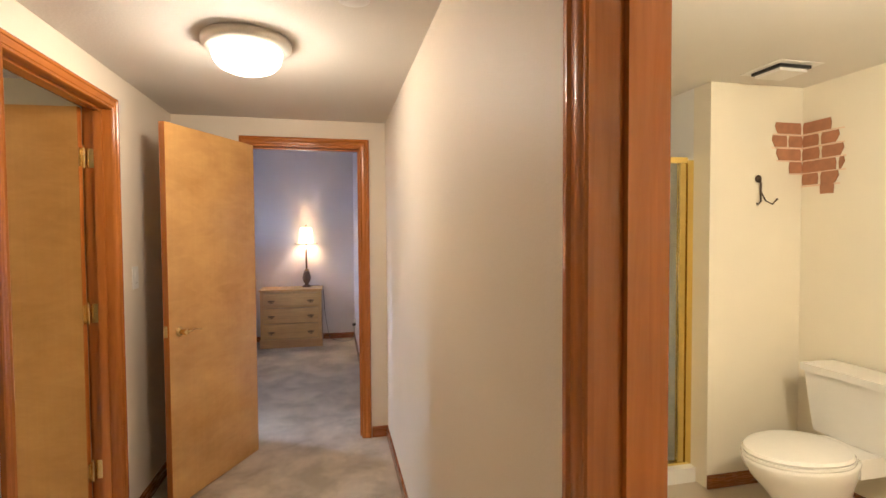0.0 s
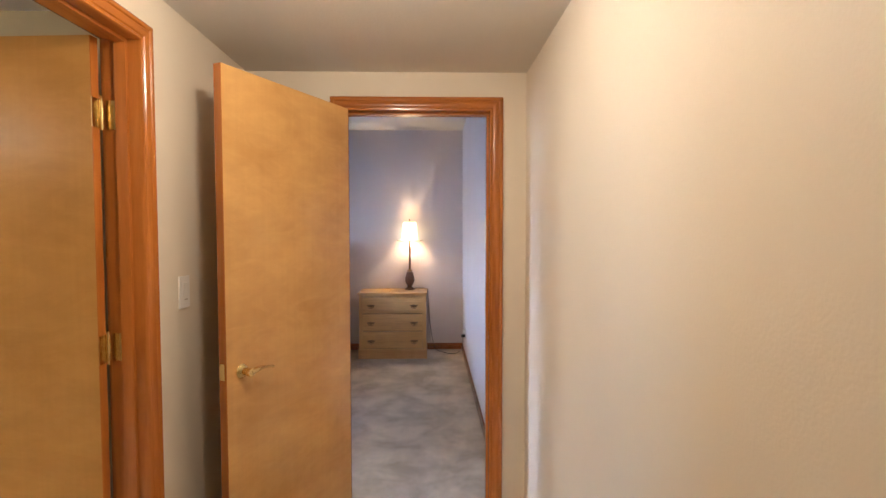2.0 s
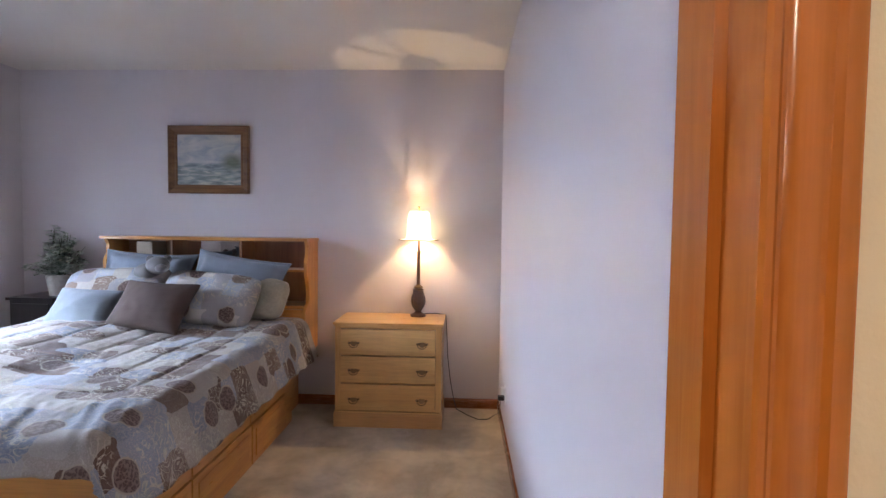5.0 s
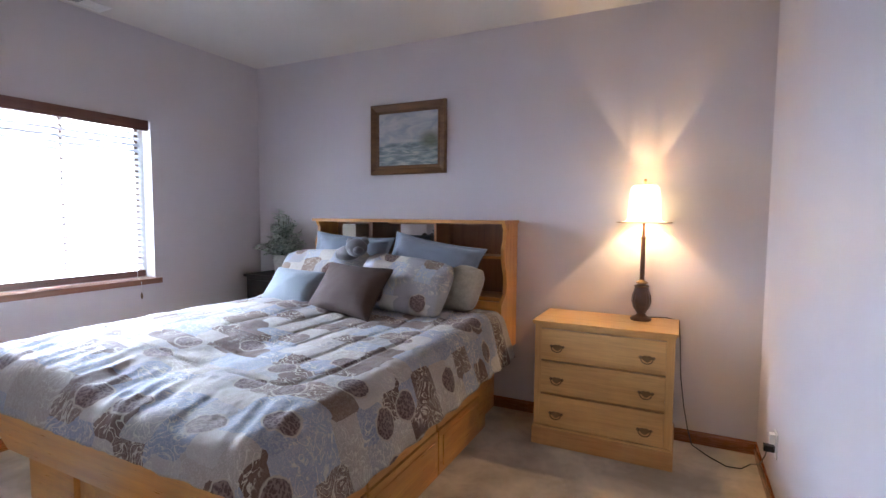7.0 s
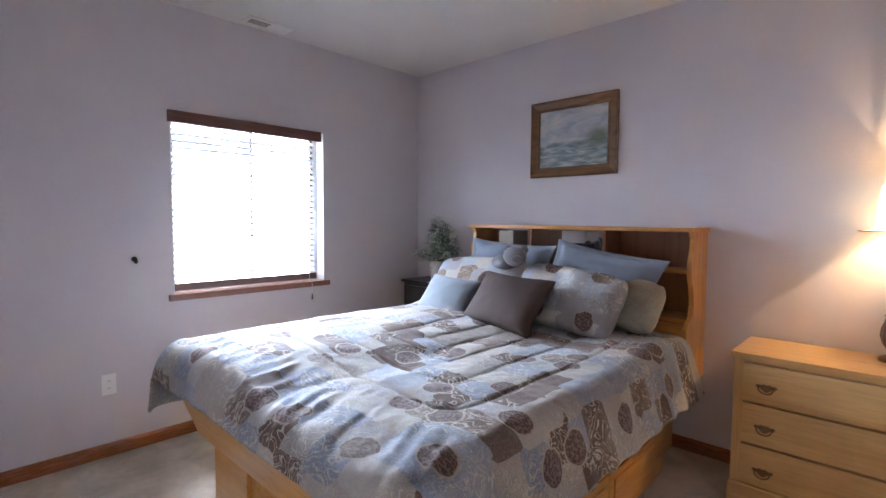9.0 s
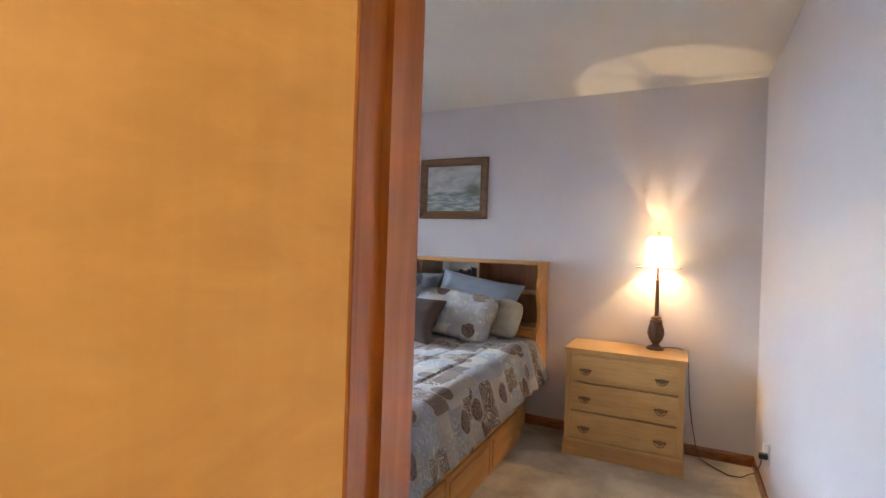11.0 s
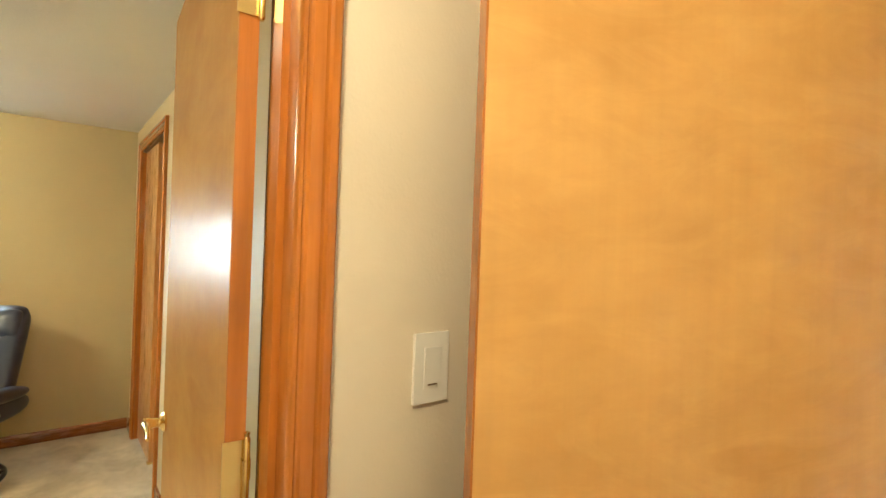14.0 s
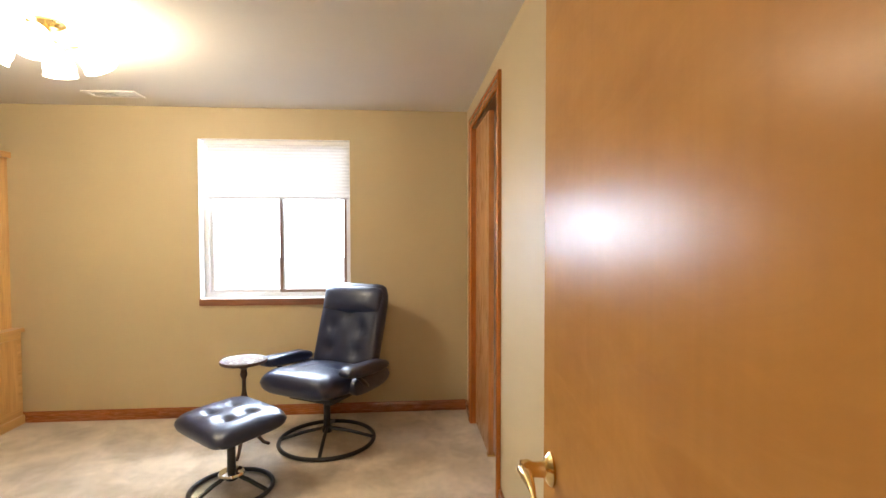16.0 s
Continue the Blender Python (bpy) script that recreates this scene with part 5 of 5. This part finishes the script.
ot = tagged(base("footstool", (-3.60, 1.165, 0), 48), "matching black leather footstool with tufts on a round base", "footstool")
ring_base(ot, 0.20, 0.31, 3, 0.012)
part("hub_disc", lathe([(0.026, 0.089), (0.065, 0.089), (0.060, 0.100), (0.026, 0.104)], 24), M_MIRROR, ot, "chrome hub disc", smooth=True)
part("seat", moved(cushion(0.47, 0.40, 0.105, [(-0.08, 0.06), (0.08, 0.06), (-0.08, -0.06), (0.08, -0.06)], crown=0.01, seed=11), pose(0, 0, 0.362, 3)), M_LEATHER, ot, "black leather pad", smooth=2)

st = tagged(base("pedestal_table", (-4.06, 1.085, 0)), "small round dark wood pedestal table with an inlaid top", "side table")
part("tabletop", lathe([(0, 0.535), (0.10, 0.535), (0.132, 0.542), (0.137, 0.552), (0.132, 0.560), (0.122, 0.5565), (0, 0.5565)], 36), M_DARKWOOD, st, smooth=True)
part("inlay", lathe([(0, 0.5570), (0.108, 0.5570), (0.108, 0.5580), (0, 0.5580)], 32), plain("marble_inlay", (0.25, 0.21, 0.18), 0.25, 0, 0.5, 25), st, "mottled inlaid disc")
part("stem", lathe([(0.040, 0.10), (0.030, 0.13), (0.016, 0.17), (0.013, 0.22), (0.024, 0.26), (0.030, 0.29), (0.022, 0.33), (0.012, 0.37), (0.011, 0.44), (0.022, 0.47), (0.016, 0.50), (0.05, 0.534)], 20), M_DARKWOOD, st, smooth=True)
for k in range(3):
    a = 2 * math.pi * k / 3
    c_, s_ = math.cos(a), math.sin(a)
    part("leg", tube([(0.02 * c_, 0.02 * s_, 0.125), (0.07 * c_, 0.07 * s_, 0.085), (0.11 * c_, 0.11 * s_, 0.03), (0.145 * c_, 0.145 * s_, 0.011)], [0.013, 0.012, 0.010, 0.010], 8), M_DARKWOOD, st, smooth=True)

# ---- office ceiling light ----
ol = tagged(base("ceiling_light", (-3.27, 0.55, 2.2145)), "brass semi-flush ceiling light with frosted tulip glass shades, lit", "ceiling light")
part("canopy", lathe([(0, 0), (0.065, 0), (0.068, -0.008), (0.050, -0.022), (0.020, -0.030), (0.012, -0.060), (0.022, -0.085), (0.016, -0.105), (0, -0.110)], 28), M_BRASS, ol, smooth=True)
for i in range(4):
    a = radians(20 + 90 * i)
    c_, s_ = math.cos(a), math.sin(a)
    arm = part("arm", tube([(0.015 * c_, 0.015 * s_, -0.07), (0.06 * c_, 0.06 * s_, -0.10), (0.11 * c_, 0.11 * s_, -0.09), (0.13 * c_, 0.13 * s_, -0.075)], 0.005, 8), M_BRASS, ol, smooth=True)
    bm = lathe([(0.016, 0), (0.030, -0.010), (0.052, -0.040), (0.064, -0.075), (0.062, -0.100), (0.067, -0.116)], 24)
    tm = pose(0.135 * c_, 0.135 * s_, -0.068) @ Matrix.Rotation(radians(-28), 4, Vector((-s_, c_, 0)))
    g_ = part("glass_shade", moved(bm, tm), M_GLOBE, arm, "glowing frosted tulip glass", smooth=2)
    g_.visible_shadow = False

# ---- office hutch ----
hu = tagged(base("hutch", (-4.652, -0.60, 0)), "light maple hutch with a cupboard below and open shelves above", "cabinet")
part("base_cabinet", boxbm(0.014, 0.45, -1.18, 0, 0.06, 0.640, 0.006), M_MAPLE, hu, smooth=True)
part("plinth", boxbm(0.014, 0.465, -1.19, 0.012, 0, 0.0595, 0.006), M_MAPLE, hu, smooth=True)
part("counter", boxbm(0.002, 0.470, -1.19, 0.016, 0.6405, 0.668, 0.006), M_MAPLE, hu, smooth=True)
part("side_frame", boxbm(0.06, 0.40, 0.0005, 0.008, 0.12, 0.60, 0.004), M_MAPLEV, hu, smooth=True)
for y in (-0.09, -1.16):
    part("upper_side", boxbm(0.002, 0.26, y, y + 0.022, 0.6685, 1.84, 0.003), M_MAPLEV, hu)
part("upper_back", boxbm(0.002, 0.014, -1.137, -0.091, 0.6685, 1.84, 0), M_MAPLEV, hu)
for z in (0.98, 1.28, 1.56):
    part("shelf", boxbm(0.015, 0.25, -1.137, -0.091, z, z + 0.020, 0.002), M_MAPLE, hu)
part("cornice", boxbm(0.002, 0.29, -1.19, -0.04, 1.8405, 1.880, 0.010, 3), M_MAPLE, hu, smooth=True)
part("hinge", boxbm(0.40, 0.415, 0.0005, 0.006, 0.555, 0.60, 0.001), M_BRONZE, hu, "dark hinge")
for y in (-0.58, -1.16):
    part("door_panel", boxbm(0.4505, 0.468, y, y + 0.56, 0.08, 0.62, 0.006), M_MAPLEV, hu, smooth=True)

# ---- bathroom ----
M_ROBE = plain("dark_bronze_hook", (0.10, 0.07, 0.05), 0.35, 0.8, 0.3)
rh = tagged(base("robe_hook", (2.375, 2.0395, 1.745)), "dark bronze double robe hook on the cream wall", "robe hook")
bm = lathe([(0, 0), (0.020, 0), (0.022, 0.005), (0.014, 0.012), (0, 0.013)], 20)
part("rosette", moved(bm, pose(0, 0, 0, 90)), M_ROBE, rh, smooth=True)
part("stem", tube([(0, -0.010, 0), (0, -0.022, -0.03), (0, -0.020, -0.075)], [0.006, 0.005, 0.005], 8), M_ROBE, rh, smooth=True)
part("prong", tube([(0, -0.020, -0.07), (0.018, -0.035, -0.125), (0.055, -0.045, -0.145), (0.085, -0.048, -0.115)], [0.0045, 0.004, 0.004, 0.0055], 8), M_ROBE, rh, smooth=True)
part("prong", tube([(0, -0.020, -0.07), (-0.012, -0.034, -0.13), (-0.040, -0.042, -0.150), (-0.055, -0.050, -0.142)], [0.0045, 0.004, 0.004, 0.0055], 8), M_ROBE, rh, smooth=True)

to = tagged(base("toilet", (2.66, 1.575, 0), -90), "white two-piece toilet with its lid closed against the cream wall", "toilet")


def loft(sections, seg=32):
    """sections: (z, centre y, half width, half depth front, half depth back)."""
    bm = bmesh.new()
    rings = []
    for z, cy, hw, df, db in sections:
        ring = []
        for k in range(seg):
            a = 2 * math.pi * k / seg
            s = math.sin(a)
            ring.append(bm.verts.new((hw * math.cos(a), cy + (db if s > 0 else df) * s, z)))
        rings.append(ring)
    for a, c_ in zip(rings, rings[1:]):
        for k in range(seg):
            q = (k + 1) % seg
            bm.faces.new((a[k], a[q], c_[q], c_[k]))
    bm.faces.new(rings[0][::-1])
    bm.faces.new(rings[-1])
    return bm


part("pedestal", loft([(0, -0.38, 0.11, 0.22, 0.22), (0.03, -0.38, 0.10, 0.21, 0.22), (0.12, -0.40, 0.095, 0.19, 0.21), (0.22, -0.44, 0.12, 0.22, 0.22),
                       (0.31, -0.47, 0.165, 0.27, 0.25), (0.375, -0.48, 0.185, 0.295, 0.26), (0.395, -0.48, 0.185, 0.295, 0.26)]), M_PORCELAIN, to, "white porcelain bowl", smooth=2)
part("seat", loft([(0.3955, -0.48, 0.186, 0.292, 0.22), (0.402, -0.48, 0.190, 0.297, 0.22), (0.412, -0.48, 0.188, 0.295, 0.22)]), M_PORCELAIN, to, smooth=True)
part("lid", loft([(0.4135, -0.48, 0.184, 0.288, 0.21), (0.424, -0.48, 0.188, 0.293, 0.21), (0.436, -0.48, 0.180, 0.285, 0.205), (0.440, -0.48, 0.150, 0.25, 0.18)]), M_PORCELAIN, to, smooth=True)
part("shelf", boxbm(-0.13, 0.13, -0.30, -0.03, 0.31, 0.403, 0.034, 4), M_PORCELAIN, to, smooth=True)
bm = bmesh.new()
box(bm, -0.235, 0.235, -0.205, -0.005, 0.406, 0.715)
for w_ in bm.verts:
    if w_.co.z < 0.5:
        w_.co.x *= 0.84
        w_.co.y = w_.co.y * 0.9
part("tank", bevel(bm, 0.022, 3), M_PORCELAIN, to, smooth=True)
part("tank_lid", boxbm(-0.248, 0.248, -0.220, 0.0, 0.7155, 0.752, 0.010, 3), M_PORCELAIN, to, smooth=True)

sh = tagged(base("shower_enclosure", (0, 0, 0)), "polished gold framed shower door over a white curb", "shower enclosure")
M_GOLD = plain("polished_gold", (0.86, 0.66, 0.22), 0.15, 1.0, 0.05)
part("curb", boxbm(0.512, 2.055, 2.12, 2.26, 0, 0.085, 0.012, 3), M_PORCELAIN, sh, "white shower curb", smooth=True)
part("wall_profile", boxbm(2.020, 2.058, 2.165, 2.205, 0.086, 1.86, 0.004), M_GOLD, sh, smooth=True)
part("door_stile", boxbm(1.975, 2.012, 2.170, 2.200, 0.10, 1.84, 0.006), M_GOLD, sh, smooth=True)
part("door_stile", boxbm(1.26, 1.29, 2.170, 2.200, 0.10, 1.84, 0.006), M_GOLD, sh, smooth=True)
part("head_rail", boxbm(0.515, 2.019, 2.165, 2.205, 1.842, 1.875, 0.004), M_GOLD, sh, smooth=True)
part("sill_rail", boxbm(0.515, 2.019, 2.165, 2.205, 0.086, 0.099, 0.003), M_GOLD, sh)
sg, snt, sb = nodes("shower_glass")
sn = node(snt, "ShaderNodeTexVoronoi", {"Vector": coords(snt)}, Scale=90.0)
bumped(snt, sb, sn.outputs[0], 0.3, 0.002)
sb.inputs["Base Color"].default_value = (0.92, 0.95, 0.93, 1)
sb.inputs["Transmission Weight"].default_value, sb.inputs["Roughness"].default_value, sb.inputs["IOR"].default_value = 1.0, 0.15, 1.2
part("glass_panel", boxbm(1.291, 1.974, 2.182, 2.188, 0.10, 1.84, 0), sg, sh, "textured obscure glass")
part("glass_panel", boxbm(0.515, 1.259, 2.182, 2.188, 0.10, 1.84, 0), sg, sh, "textured obscure glass")

# painted faux bricks across the corner, built as thin raised pieces
M_BRICK = plain("terracotta_stencil", (0.40, 0.178, 0.090), 0.7, 0, 0.35, 22, 0.4)
M_MORTAR = plain("pinkish_mortar", (0.78, 0.58, 0.42), 0.8, 0, 0.06)
bp = tagged(base("brick_patch", (2.68, 2.04, 0)), "patch of painted red faux bricks wrapping the corner of the cream wall", "brickwork")
COURSES = [  # bottom, then runs (from, to) along the unfolded corner: below 0 on the far wall
    (2.005, [(-0.195, -0.012), (0.004, 0.170)]), (1.930, [(-0.215, -0.110), (-0.100, -0.002), (0.002, 0.100), (0.112, 0.215)]),
    (1.855, [(-0.185, -0.012), (0.002, 0.105), (0.117, 0.240)]), (1.782, [(-0.095, -0.002), (0.002, 0.200), (0.212, 0.245)]),
    (1.712, [(0.002, 0.100), (0.112, 0.215)]), (1.655, [(0.110, 0.190)])]
for zb, runs in COURSES:
    for a, c_ in runs:
        h_ = 0.064
        bm = bmesh.new()
        ins = 0.020 if (a < -0.15 or c_ > 0.20) else 0.003
        q = [(a + (ins if a < 0 else 0.003), zb), (c_ - (ins if c_ > 0.2 else 0.003), zb), (c_, zb + h_ * 0.6), (c_ - 0.006, zb + h_), (a + 0.006, zb + h_), (a, zb + h_ * 0.6)]
        vs = []
        for d in (0.0035, 0.0008):
            vs.append([bm.verts.new((u, -d, z) if c_ <= 0 else (-d, -u, z)) for u, z in q])
        bm.faces.new(vs[0])
        bm.faces.new(vs[1][::-1])
        for k in range(6):
            k2 = (k + 1) % 6
            bm.faces.new((vs[0][k], vs[0][k2], vs[1][k2], vs[1][k]))
        part("brick", bm, M_BRICK, bp)
for side, spans in ((0, ((-0.205, 0, 1.998, 2.001), (-0.215, 0, 1.922, 1.926), (-0.18, 0, 1.849, 1.852), (-0.09, 0, 1.776, 1.779))),
                    (1, ((0, 0.24, 1.998, 2.001), (0, 0.24, 1.922, 1.926), (0, 0.25, 1.849, 1.852), (0, 0.25, 1.776, 1.779), (0, 0.22, 1.703, 1.708)))):
    for a, c_, z0, z1 in spans:
        part("mortar_line", boxbm(a, c_, -0.0025, -0.0006, z0 - 0.002, z1 + 0.002, 0) if side == 0 else boxbm(-0.0025, -0.0006, -c_, -a, z0 - 0.002, z1 + 0.002, 0), M_MORTAR, bp)
